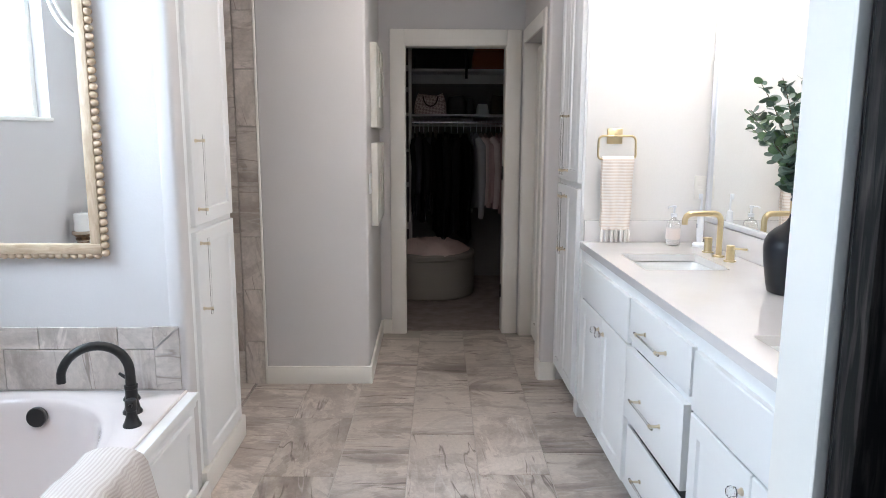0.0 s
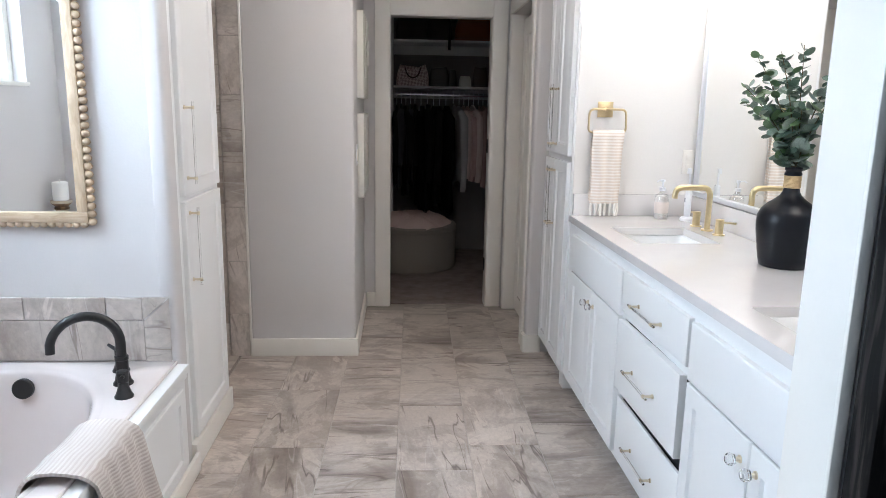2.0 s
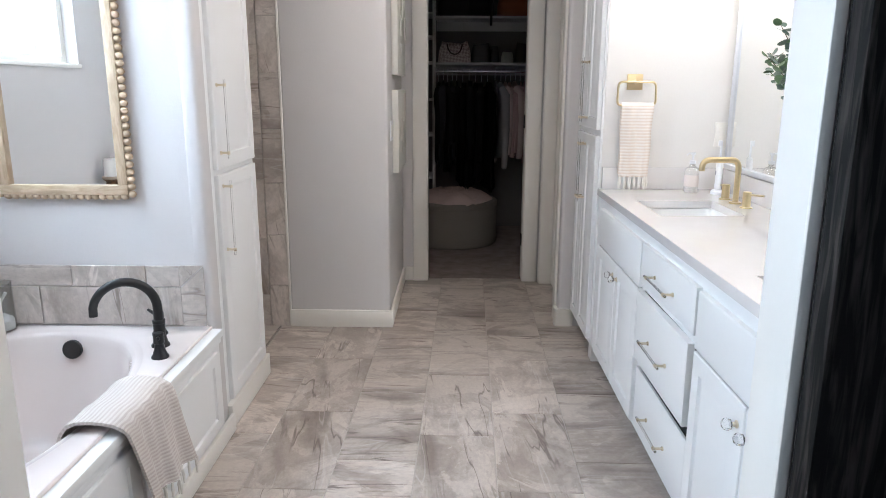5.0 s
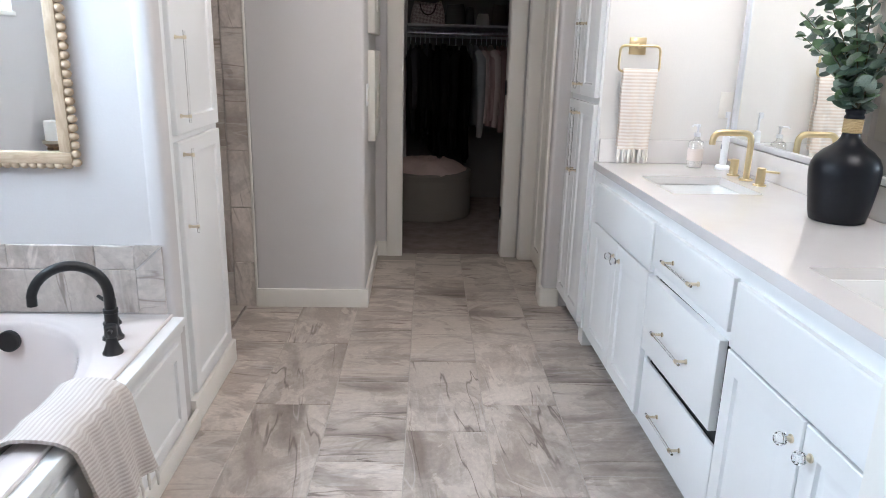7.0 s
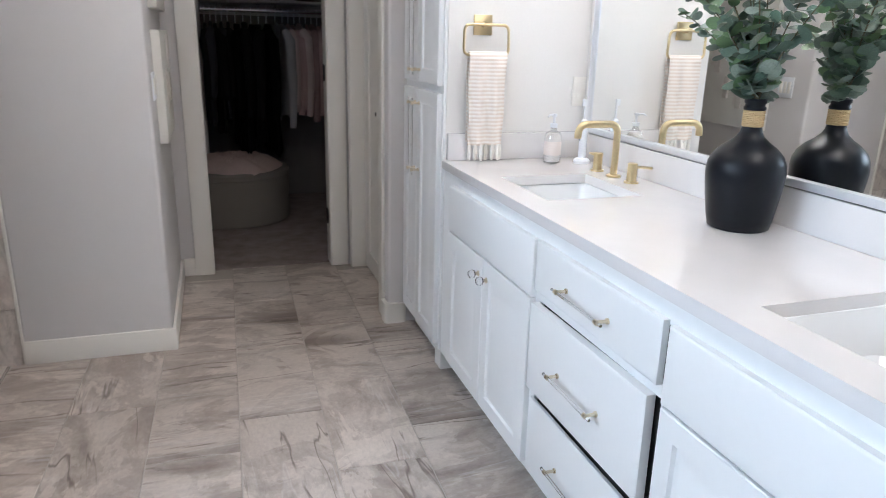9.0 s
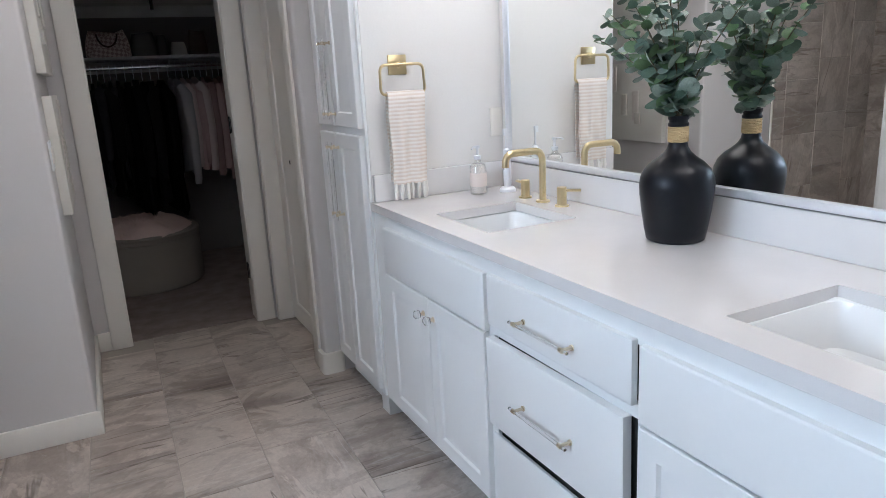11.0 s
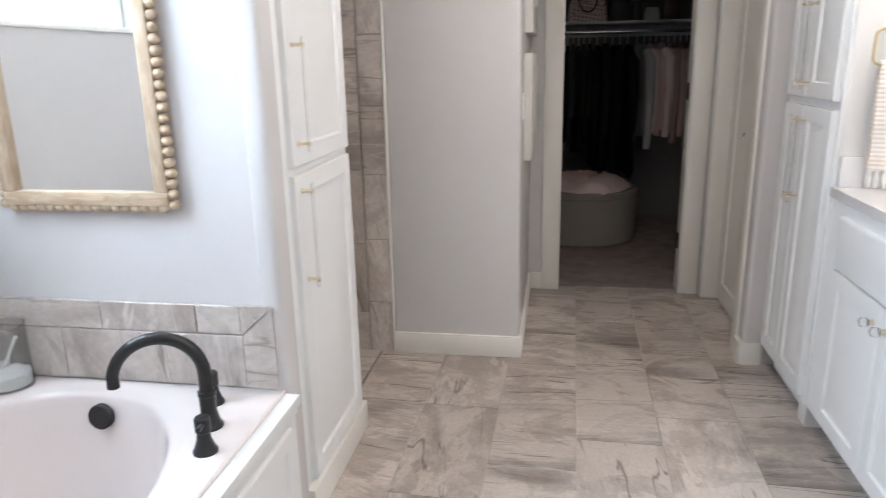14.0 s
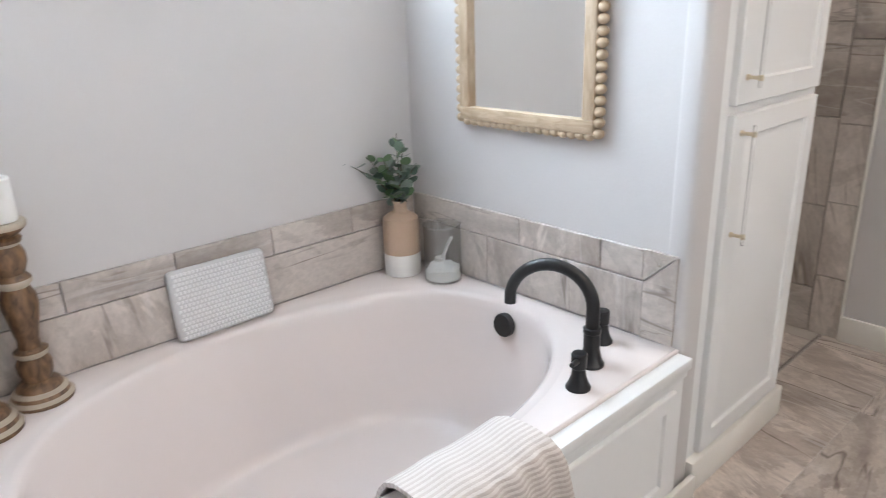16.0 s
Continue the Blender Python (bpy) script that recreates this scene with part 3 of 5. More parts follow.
structure("backdrop", box(-3.4, -3.38, -1.5, 5.5, -0.4, 5.5), M_OUT, "white overcast daylight outside", "backdrop")

# bedroom window
win2 = tagged(thing("window_2", (-2.5, -0.2, 0.75), "white framed bedroom window", "window"), kind="structure")
bm = bmesh.new()
for r in ((-1.0, -0.95, 0.75, 2.15), (0.55, 0.6, 0.75, 2.15), (-0.95, 0.55, 0.75, 0.80), (-0.95, 0.55, 2.10, 2.15)):
    add_box(bm, -2.59, -2.56, *r, bevel=0.004)
part("window_frame", bm, M_TRIM, win2)
part("window_sill", box(-2.55, -2.47, -1.02, 0.62, 0.735, 0.755, 0.004), M_TRIM, win2)
part("pane", box(-2.578, -2.572, -0.95, 0.55, 0.80, 2.10), M_GLASS, win2).visible_shadow = False

# side door in the hall
door = tagged(thing("door_1", (0.95, (SY0 + SY1) / 2, 0), "closed white side door in the hall", "door"), kind="structure")
bm = panel(SY1 - SY0 - 0.03, 2.0, 0.03, 0.11, False)
bm.transform(facing(0.965, SY1 - 0.015, 0.012, "-x"))
part("door_leaf", bm, M_TRIM, door)
part("latch_plate", box(0.932, 0.936, 4.62, 4.632, 0.955, 0.975, 0.001), M_BLACK, door, "small black latch")

# dark sliding door beside the doorway
slide = thing("sliding_door", (1.4, 0.96, 0.02), "dark stained wooden sliding door pushed open", "door")
part("door_edge_stile", box(0.746, 0.86, 0.936, 0.988, 0.02, 2.12, 0.004), M_DWOOD, slide)
for k in range(6):
    part("plank", box(0.862 + k * 0.14, 1.0 + k * 0.14, 0.942, 0.982, 0.02, 2.12, 0.003), M_DWOOD, slide)

# ---- vanity ----
VF = 0.955        # face of the cabinet frames; fronts stand 2 cm proud
CT = 0.912        # top of the counter


def slab_front(name, parent, y0, y1, z0, z1, depth=0.02, edge=0.007, lean=0.0):
    """A flat drawer front with a sloped edge all round; lean drops its far end."""
    w, h = y1 - y0, z1 - z0
    bm = bmesh.new()
    loops = []
    for i, d in ((0, 0), (0, depth - 0.004), (0.002, depth - 0.0025), (edge - 0.002, depth - 0.0006), (edge, depth)):
        loops.append([bm.verts.new(p) for p in ((i, i, d), (w - i, i, d), (w - i, h - i, d), (i, h - i, d))])
    for a, b in zip(loops, loops[1:]):
        for k in range(4):
            bm.faces.new((a[k], a[(k + 1) % 4], b[(k + 1) % 4], b[k]))
    bm.faces.new(loops[-1])
    bm.faces.new(loops[0][::-1])
    bm.transform(facing(VF, y1, z0, "-x") @ Matrix.Rotation(lean, 4, "Z"))
    return part(name, bm, M_CAB, parent)


def vanity_box(y0, y1, label, inside):
    v = thing("vanity_cabinet", (1.2, (y0 + y1) / 2, 0.09), label, "cabinet", "vanity cabinets")
    part("body", boxes((VF + 0.012, XE - 0.005, y0 + 0.002, y1 - 0.002, 0.09, 0.70)), inside, v)
    s = 0.010 if inside == M_DARK else 0.022
    bm = boxes((VF, VF + 0.012, y0, y0 + s, 0.085, CT - 0.04), (VF, VF + 0.012, y1 - 0.022, y1, 0.085, CT - 0.04),
               (VF, VF + 0.012, y0 + s, y1 - 0.022, 0.825, CT - 0.04), (VF, VF + 0.012, y0 + s, y1 - 0.022, 0.657 if inside == M_DARK else 0.648, 0.69), (VF, VF + 0.012, y0 + s, y1 - 0.022, 0.085, 0.115))
    part("face_frame", bm, M_CAB, v)
    part("toe_kick", box(VF + 0.06, VF + 0.075, y0, y1, 0, 0.09), M_CAB, v)
    return v


def sink_cabinet(y0, y1):
    v = vanity_box(y0, y1, "white painted sink cabinet with two raised panel doors", M_CAB)
    slab_front("false_front", v, y0 + 0.008, y1 - 0.008, 0.660, 0.834)
    mid = (y0 + y1) / 2
    for a, b2, k in ((y0 + 0.012, mid - 0.003, mid - 0.038), (mid + 0.003, y1 - 0.012, mid + 0.038)):
        d = cabinet_front("door", v, VF, a, b2, 0.108, 0.654, "-x", 0.02, 0.055)
        knob(d, VF - 0.02, k, 0.594, -1)
    return v


sink_cabinet(2.578, 3.35)
sink_cabinet(1.188, 1.960)
v = vanity_box(1.960, 2.578, "white painted drawer cabinet with a loose middle drawer", M_DARK)
for z0, z1, out, hz in ((0.690, 0.837, 0.02, 0.755), (0.385, 0.651, 0.027, 0.513), (0.108, 0.349, 0.012, 0.216)):
    d = slab_front("drawer", v, 1.987 if 0.3 < z0 < 0.5 else 1.974, 2.566, z0, z1, out, 0.009, 0.012 if 0.3 < z0 < 0.5 else 0.0)
    bar_pull(d, VF - out, (2.374, hz), (2.170, hz), -1)
structure("vanity_filler", boxes((VF, VF + 0.012, 3.35, 3.46, 0.085, CT - 0.04), (VF, VF + 0.012, 1.122, 1.188, 0.085, CT - 0.04)), M_CAB, "white filler strip beside the vanity", "trim")

# counter with two undermount sinks
SINKS = ((1.040, 1.370, 2.72, 3.088), (1.040, 1.370, 1.42, 1.832))
counter = thing("countertop", (1.25, 2.3, CT - 0.04), "glossy off-white quartz vanity top", "countertop")
ys = [YS + 0.002, 1.42, 1.832, 2.72, 3.088, 3.458]
bm = bmesh.new()
for j, (a, c) in enumerate(zip(ys, ys[1:])):
    hole = {1: SINKS[1], 3: SINKS[0]}.get(j)
    if hole:
        add_box(bm, 0.941, hole[0], a, c, CT - 0.032, CT)
        add_box(bm, hole[1], XE - 0.002, a, c, CT - 0.032, CT)
    else:
        add_box(bm, 0.941, XE - 0.002, a, c, CT - 0.032, CT)
bmesh.ops.remove_doubles(bm, verts=bm.verts[:], dist=0.0001)
part("slab", bm, M_QUARTZ, counter)
part("backsplash", box(XE - 0.022, XE - 0.001, YS + 0.002, 3.436, CT + 0.0005, CT + 0.105, 0.002), M_QUARTZ, counter)
part("side_splash", box(0.958, XE - 0.001, 3.438, 3.459, CT + 0.0005, CT + 0.105, 0.002), M_QUARTZ, counter)


def basin(x0, x1, y0, y1):
    s = thing("sink", ((x0 + x1) / 2, (y0 + y1) / 2, CT - 0.17), "white porcelain undermount sink", "sink", "vanity sinks")
    bm = bmesh.new()
    cx, cy = (x0 + x1) / 2, (y0 + y1) / 2
    loops = []
    for grow, z, pw in ((0.012, CT - 0.033, 9), (0.004, CT - 0.036, 9), (0.0, CT - 0.055, 8), (-0.008, CT - 0.13, 7), (-0.03, CT - 0.158, 5), (-0.08, CT - 0.166, 4), (-0.145, CT - 0.17, 2)):
        lo = []
        for i in range(40):
            a = 2 * math.pi * i / 40
            c, sn = math.cos(a), math.sin(a)
            lo.append(bm.verts.new((cx + ((x1 - x0) / 2 + grow) * math.copysign(abs(c) ** (2 / pw), c), cy + ((y1 - y0) / 2 + grow) * math.copysign(abs(sn) ** (2 / pw), sn), z)))
        loops.append(lo)
    for a, c in zip(loops, loops[1:]):
        for i in range(40):
            bm.faces.new((a[i], a[(i + 1) % 40], c[(i + 1) % 40], c[i]))
    bm.faces.new(loops[-1])
    bmesh.ops.recalc_face_normals(bm, faces=bm.faces[:])
    bmesh.ops.solidify(bm, geom=bm.faces[:], thickness=-0.008)
    part("bowl", bm, M_PORC, s)
    part("drain", lathe([(0.022, 0), (0.022, 0.003), (0.014, 0.005)], (cx, cy, CT - 0.169), 20), M_BRASS, s, "brass drain")


for k in SINKS:
    basin(*k)


def faucet(y):
    x = 1.446
    f = thing("faucet", (x, y, CT), "brushed brass widespread faucet with two lever handles", "faucet", "vanity faucets")
    bm = lathe([(0.026, 0), (0.026, 0.005), (0.024, 0.007)], (x, y, CT), 24)
    add_tube(bm, bend([(x, y, CT + 0.003), (x, y, CT + 0.187), (x - 0.155, y, CT + 0.187), (x - 0.155, y, CT + 0.140)], 0.036), 0.0125, 16)
    part("spout", bm, M_BRASS, f)
    for s, way in ((-1, Vector((0.78, -0.62, 0))), (1, Vector((0.1, 1, 0)))):
        c = Vector((x, y + s * 0.115, CT))
        h = part("handle", lathe([(0.025, 0), (0.025, 0.005), (0.017, 0.006), (0.017, 0.066), (0.015, 0.068)], c, 20), M_BRASS, f)
        turn = Matrix.Translation(c + Vector((0, 0, 0.056))) @ Matrix.Rotation(math.atan2(way.y, way.x), 4, "Z")
        part("lever", box(0.010, 0.066, -0.008, 0.008, -0.004, 0.004, 0.002, 2, turn), M_BRASS, h)


faucet(3.022)
faucet(1.60)

# mirror over the vanity
mir = thing("vanity_mirror", (XE, 2.28, 1.03), "wide frameless look mirror in a slim silver frame", "mirror")
MY0, MY1, MZ0, MZ1 = 1.20, 3.398, 1.022, 2.08
part("glass", box(XE - 0.012, XE - 0.002, MY0 + 0.006, MY1 - 0.006, MZ0 + 0.012, MZ1 - 0.012), M_MIRROR, mir, "silvered mirror glass", 0)
bm = bmesh.new()
for r in ((MY0, MY0 + 0.008, MZ0, MZ1), (MY1 - 0.008, MY1, MZ0, MZ1), (MY0 + 0.008, MY1 - 0.008, MZ0, MZ0 + 0.022), (MY0 + 0.008, MY1 - 0.008, MZ1 - 0.02, MZ1)):
    add_box(bm, XE - 0.026, XE - 0.001, *r, bevel=0.003)
part("frame", bm, M_SATIN, mir, "slim silver frame")

# bar light over the mirror
for y0 in (1.63, 2.97):
    vl = thing("vanity_light", (XE - 0.03, y0, 2.30), "nickel bar light with three frosted bulbs", "light", "vanity lights")
    part("bar", box(XE - 0.035, XE - 0.001, y0 - 0.25, y0 + 0.25, 2.33, 2.40, 0.006), M_CHROME, vl)
    for y in (y0 - 0.17, y0, y0 + 0.17):
        part("arm", tube([(XE - 0.03, y, 2.365), (1.40, y, 2.365)], 0.009), M_CHROME, vl)
        part("socket", lathe([(0.022, 0), (0.022, 0.05)], (1.40, y, 2.33), 16), M_CHROME, vl)
        part("bulb", lathe([(0.012, 0.0), (0.02, -0.008), (0.018, -0.014)], (1.40, y, 2.33), 16), M_BULB, vl)
# ceiling rims added where the unseen walkway fill lamps hang
for la in FILL:
    y = la.matrix_world.translation.y
    cl = thing("fill_lamp_rim", (0.15, y, H), "round white rim added at an unseen fill lamp", "light", "ceiling lights")
    part("rim", lathe([(0.085, -0.004), (0.10, -0.002), (0.10, 0.0), (0.085, 0.0)], (0.15, y, H), 24, caps=False), M_TRIM, cl)

# ---- tall cabinets ----
def tall_cabinet_east():
    y0, y1, x = 3.465, 4.002, 0.945
    c = thing("linen_cabinet", (1.15, (y0 + y1) / 2, 0.08), "tall white painted linen cabinet with four doors", "cabinet", "tall cabinets")
    part("body", box(x + 0.012, 1.39, 3.545, y1, 0.09, 2.6), M_CAB, c)
    bm = boxes((x, x + 0.012, y0, y0 + 0.03, 0.09, 2.6), (x, x + 0.012, y1 - 0.03, y1 + 0.014, 0.09, 2.6), (x, x + 0.012, y0 + 0.03, y1 - 0.03, 1.10, 1.20), (x, x + 0.012, y0 + 0.03, y1 - 0.03, 0.09, 0.14), (x, x + 0.012, y0 + 0.03, y1 - 0.03, 2.40, 2.6))
    part("face_frame", bm, M_CAB, c)
    part("toe_kick", box(x + 0.05, x + 0.06, 3.545, y1, 0, 0.09), M_CAB, c)
    mid = 3.768
    for a, b2, k in ((y0 + 0.022, mid - 0.002, mid - 0.03), (mid + 0.002, y1 - 0.014, mid + 0.03)):
        d = cabinet_front("lower_door", c, x, a, b2, 0.115, 1.165, "-x")
        bar_pull(d, x - 0.02, (k, 1.108), (k, 0.825), -1)
        d = cabinet_front("upper_door", c, x, a, b2, 1.195, 2.45, "-x")
        bar_pull(d, x - 0.02, (k, 1.525), (k, 1.245), -1)


def tall_cabinet_west():
    y0, y1, x = 2.684, 3.256, -0.705
    c = thing("linen_cabinet", (-0.9, (y0 + y1) / 2, 0.0), "tall narrow white linen cabinet beside the tub", "cabinet", "tall cabinets")
    part("body", box(-1.14, x - 0.012, y0, y1, 0.0, 2.6), M_CAB, c)
    bm = boxes((x - 0.012, x, y0, y0 + 0.05, 0.0, 2.6), (x - 0.012, x, y1 - 0.04, y1, 0.0, 2.6), (x - 0.012, x, y0 + 0.05, y1 - 0.04, 1.03, 1.11), (x - 0.012, x, y0 + 0.05, y1 - 0.04, 0.0, 0.12), (x - 0.012, x, y0 + 0.05, y1 - 0.04, 2.40, 2.6))
    part("face_frame", bm, M_CAB, c)
    d = cabinet_front("lower_door", c, x, y0 + 0.042, y1 - 0.028, 0.115, 1.055, "+x")
    bar_pull(d, x + 0.02, (2.766, 1.010), (2.766, 0.752), 1)
    d = cabinet_front("upper_door", c, x, y0 + 0.042, y1 - 0.028, 1.078, 2.45, "+x")
    bar_pull(d, x + 0.02, (2.766, 1.402), (2.766, 1.142), 1)
    part("plinth", box(x - 0.02, x + 0.026, y0 - 0.004, y1 + 0.014, 0.0, 0.105, 0.004), M_TRIM, c)


tall_cabinet_east()
tall_cabinet_west()

# ---- tub ----
TX0, TX1, TZ = XW, -0.704, 0.488
tub = thing("bathtub", (-1.2, 1.87, 0), "oval drop-in bathtub in a white panelled surround", "bathtub")
bm = bmesh.new()
cx, cy, N = -1.225, 1.872, 96
loops = []


def oval(a, b, z, pw=2.25):
    lo = []
    for i in range(N):
        t = 2 * math.pi * (i + 0.5) / N
        c, s = math.cos(t), math.sin(t)
        lo.append((cx + a * math.copysign(abs(c) ** (2 / pw), c), cy + b * math.copysign(abs(s) ** (2 / pw), s), z))
    return lo


rect = []
for i in range(N):
    t = 2 * math.pi * (i + 0.5) / N
    c, s = math.cos(t), math.sin(t)
    k = min(((TX1 - cx) if c > 0 else (TX0 + 0.001 - cx)) / c, ((YN - 0.001 - cy) if s > 0 else (YS + 0.001 - cy)) / s)
    rect.append((cx + k * c, cy + k * s))
corners = [(TX1, YN - 0.001), (TX0 + 0.001, YN - 0.001), (TX0 + 0.001, YS + 0.001), (TX1, YS + 0.001)]
for q in corners:
    i = min(range(N), key=lambda n: (rect[n][0] - q[0]) ** 2 + (rect[n][1] - q[1]) ** 2)
    rect[i] = q
rows = [[(x, y, TZ - 0.035) for x, y in rect], [(x, y, TZ - 0.004) for x, y in rect],
        [(x + (cx - x) * 0.008, y + (cy - y) * 0.008, TZ) for x, y in rect], oval(0.458, 0.686, TZ), oval(0.453, 0.681, TZ - 0.0035), oval(0.432, 0.660, TZ - 0.008), oval(0.422, 0.650, TZ - 0.013),
        oval(0.416, 0.644, TZ - 0.023), oval(0.411, 0.640, TZ - 0.045), oval(0.398, 0.622, TZ - 0.15), oval(0.376, 0.585, TZ - 0.28), oval(0.350, 0.548, TZ - 0.37), oval(0.338, 0.530, TZ - 0.397),
        oval(0.325, 0.512, TZ - 0.408), oval(0.29, 0.47, TZ - 0.413), oval(0.22, 0.36, TZ - 0.417), oval(0.10, 0.18, TZ - 0.420)]
for r in rows:
    loops.append([bm.verts.new(p) for p in r])
for a, c in zip(loops, loops[1:]):
    for i in range(N):
        bm.faces.new((a[i], a[(i + 1) % N], c[(i + 1) % N], c[i]))
bm.faces.new(loops[-1])
part("basin", bm, M_TUB, tub, "glossy off-white tub shell", 40)
# panelled front
bm = boxes((-0.71, -0.684, YS + 0.002, YN - 0.002, 0.0, TZ - 0.041))
part("apron", bm, M_CAB, tub)
part("edge_moulding", boxes((-0.712, -0.664, YS + 0.002, YN - 0.002, TZ - 0.040, TZ - 0.011), (-0.684, -0.674, YS + 0.002, YN - 0.002, TZ - 0.066, TZ - 0.040), bevel=0.003), M_CAB, tub)
for y0, y1 in ((1.15, 1.83), (1.87, 2.54)):
    bm = panel(y1 - y0, 0.31, 0.012, 0.045, False)
    bm.transform(facing(-0.684, y0, 0.09, "+x"))
    part("apron_panel", bm, M_CAB, tub)
part("base_board", box(-0.684, -0.668, YS + 0.002, YN + 0.09, 0, 0.075, 0.003), M_TRIM, tub)
part("overflow_cover", lathe([(0.036, 0), (0.036, 0.014), (0.033, 0.018), (0.0, 0.019)], n=32, m=Matrix.Translation((-1.212, 2.502, 0.420)) @ Matrix.Rotation(radians(83), 4, "X")), M_BLACK, tub, "matte black overflow cover")

# black roman faucet on the deck
S0 = Vector((-0.816, 2.372, TZ))
tf = thing("tub_faucet", S0, "matte black tub filler with tall arched spout and two handles", "faucet")
w = Vector((-0.905, -0.425, 0)).normalized()
bm = lathe([(0.032, 0), (0.032, 0.006), (0.026, 0.014), (0.020, 0.045), (0.0205, 0.085), (0.022, 0.087), (0.022, 0.098), (0.018, 0.100)], S0, 28)
pts, rad = [S0 + Vector((0, 0, 0.098)), S0 + Vector((0, 0, 0.145))], [0.0165, 0.0165]
R = 0.103
for i in range(1, 17):
    a = math.pi * i / 16 * 0.93
    pts.append(S0 + w * (R - R * math.cos(a)) + Vector((0, 0, 0.145 + R * math.sin(a))))
    rad.append(0.0165 - 0.002 * i / 16)
pts.append(S0 + w * 0.2045 + Vector((0, 0, 0.137)))
rad.append(0.0145)
add_tube(bm, pts, rad, 18)
part("spout", bm, M_BLACK, tf)
for hx, hy, turn in ((-0.772, 2.262, -70), (-0.868, 2.49, 150)):
    c0 = Vector((hx, hy, TZ))
    bm = lathe([(0.029, 0), (0.029, 0.005), (0.024, 0.013), (0.017, 0.034), (0.0155, 0.05), (0.018, 0.054), (0.0185, 0.085), (0.016, 0.089), (0.0, 0.090)], c0, 26)
    d = Vector((math.cos(radians(turn)), math.sin(radians(turn)), 0))
    add_tube(bm, [c0 + Vector((0, 0, 0.072)), c0 + d * 0.03 + Vector((0, 0, 0.078)), c0 + d * 0.058 + Vector((0, 0, 0.086))], [0.007, 0.0065, 0.0055], 10)
    part("handle", bm, M_BLACK, tf)

# ---- wooden mirror over the tub ----
wm = thing("bobbin_mirror", (-1.206, YN, 1.0), "pale oak framed mirror edged with wooden beads", "mirror")
BX0, BX1, BZ0, BZ1 = -1.444, -0.968, 1.004, 1.92
part("glass", box(BX0 + 0.03, BX1 - 0.03, YN - 0.017, YN - 0.009, BZ0 + 0.03, BZ1 - 0.03), M_MIRROR, wm, "silvered mirror glass", 0)
for n, r, mm in (("stile", (BX0, BX0 + 0.036, BZ0 + 0.036, BZ1 - 0.036), M_OAK), ("stile", (BX1 - 0.036, BX1, BZ0 + 0.036, BZ1 - 0.036), M_OAK), ("rail", (BX0, BX1, BZ0, BZ0 + 0.036), M_OAKH), ("rail", (BX0, BX1, BZ1 - 0.036, BZ1), M_OAKH)):
    part(n, box(r[0], r[1], YN - 0.034, YN - 0.001, r[2], r[3], 0.003), mm, wm)
bm = bmesh.new()
bmesh.ops.create_uvsphere(bm, u_segments=14, v_segments=9, radius=0.0155)
bead = mesh_of("bead", bm, M_OAK, 60)
spots = []
nz, nx = 34, 18
for i in range(nz):
    z = BZ0 + 0.002 + (BZ1 - BZ0 - 0.004) * i / (nz - 1)
    spots += [(BX0 - 0.008, z), (BX1 + 0.008, z)]
for i in range(1, nx):
    x = BX0 - 0.008 + (BX1 - BX0 + 0.016) * i / nx
    spots += [(x, BZ0 - 0.006), (x, BZ1 + 0.006)]
for x, z in spots:
    ob = new("bead", bead)
    ob.parent = wm
    ob.location = Vector((x, YN - 0.018, z)) - wm.location
    ob.scale = (1.0, 1.0, 0.88)

# ---- things on the tub deck ----
def eucalyptus(base, stems, label, group, leaf_size, spread=1.0):
    """Stems given as (lean x, lean y, length, leaves); paired round leaves along each."""
    plant = thing("eucalyptus_branches", base, label, "plant", group)
    rng = random.Random(len(stems) * 7 + int(leaf_size * 1e4))
    metas = []
    for mat in (M_LEAF, M_LEAF2, M_LEAF3):
        for w in (0.92, 0.7):
            bm = bmesh.new()
            c = bm.verts.new((0.5, 0, -0.10))
            r0 = bm.verts.new((0, 0, 0))
            ring = [r0]
            for k in range(1, 12):
                a = math.pi - 2 * math.pi * k / 12
                ring.append(bm.verts.new((0.5 + 0.5 * math.cos(a), 0.5 * w * math.sin(a), 0.04 * math.cos(2 * a) - 0.02)))
            for k in range(12):
                bm.faces.new((c, ring[k], ring[(k + 1) % 12]))
            metas.append(mesh_of("leaf", bm, mat, 0))
            metas[-1].shade_smooth()
    for lx, ly, length, leaves in stems:
        pts = []
        for i in range(9):
            t = i / 8
            pts.append(Vector(base) + Vector((lx * t ** 1.5 * length * spread, ly * t ** 1.5 * length * spread, length * (t - 0.18 * t * t * (abs(lx) + abs(ly))))))
        part("stem", tube(pts, [0.0028 - 0.0018 * i / 8 for i in range(9)], 6), M_STEM, plant)
        for i in range(leaves):
            t = 0.18 + 0.82 * (i + rng.random() * 0.6) / leaves
            f = t * 8
            k = min(int(f), 7)
            p = pts[k].lerp(pts[k + 1], f - k)
            for s in (0, 1):
                size = leaf_size * (1.15 - 0.55 * t) * rng.uniform(0.75, 1.2)
                turn = i * 1.35 + s * math.pi + rng.uniform(-0.4, 0.4)
                ob = new("leaf", metas[rng.choice((0, 0, 1, 1, 2, 2, 3, 4, 5))])
                ob.parent = plant
                ob.location = p - Vector(base)
                ob.rotation_euler = (rng.uniform(-1.0, 1.0), rng.uniform(-1.05, 0.5), turn)
                ob.scale = (size, size, size)
    return plant


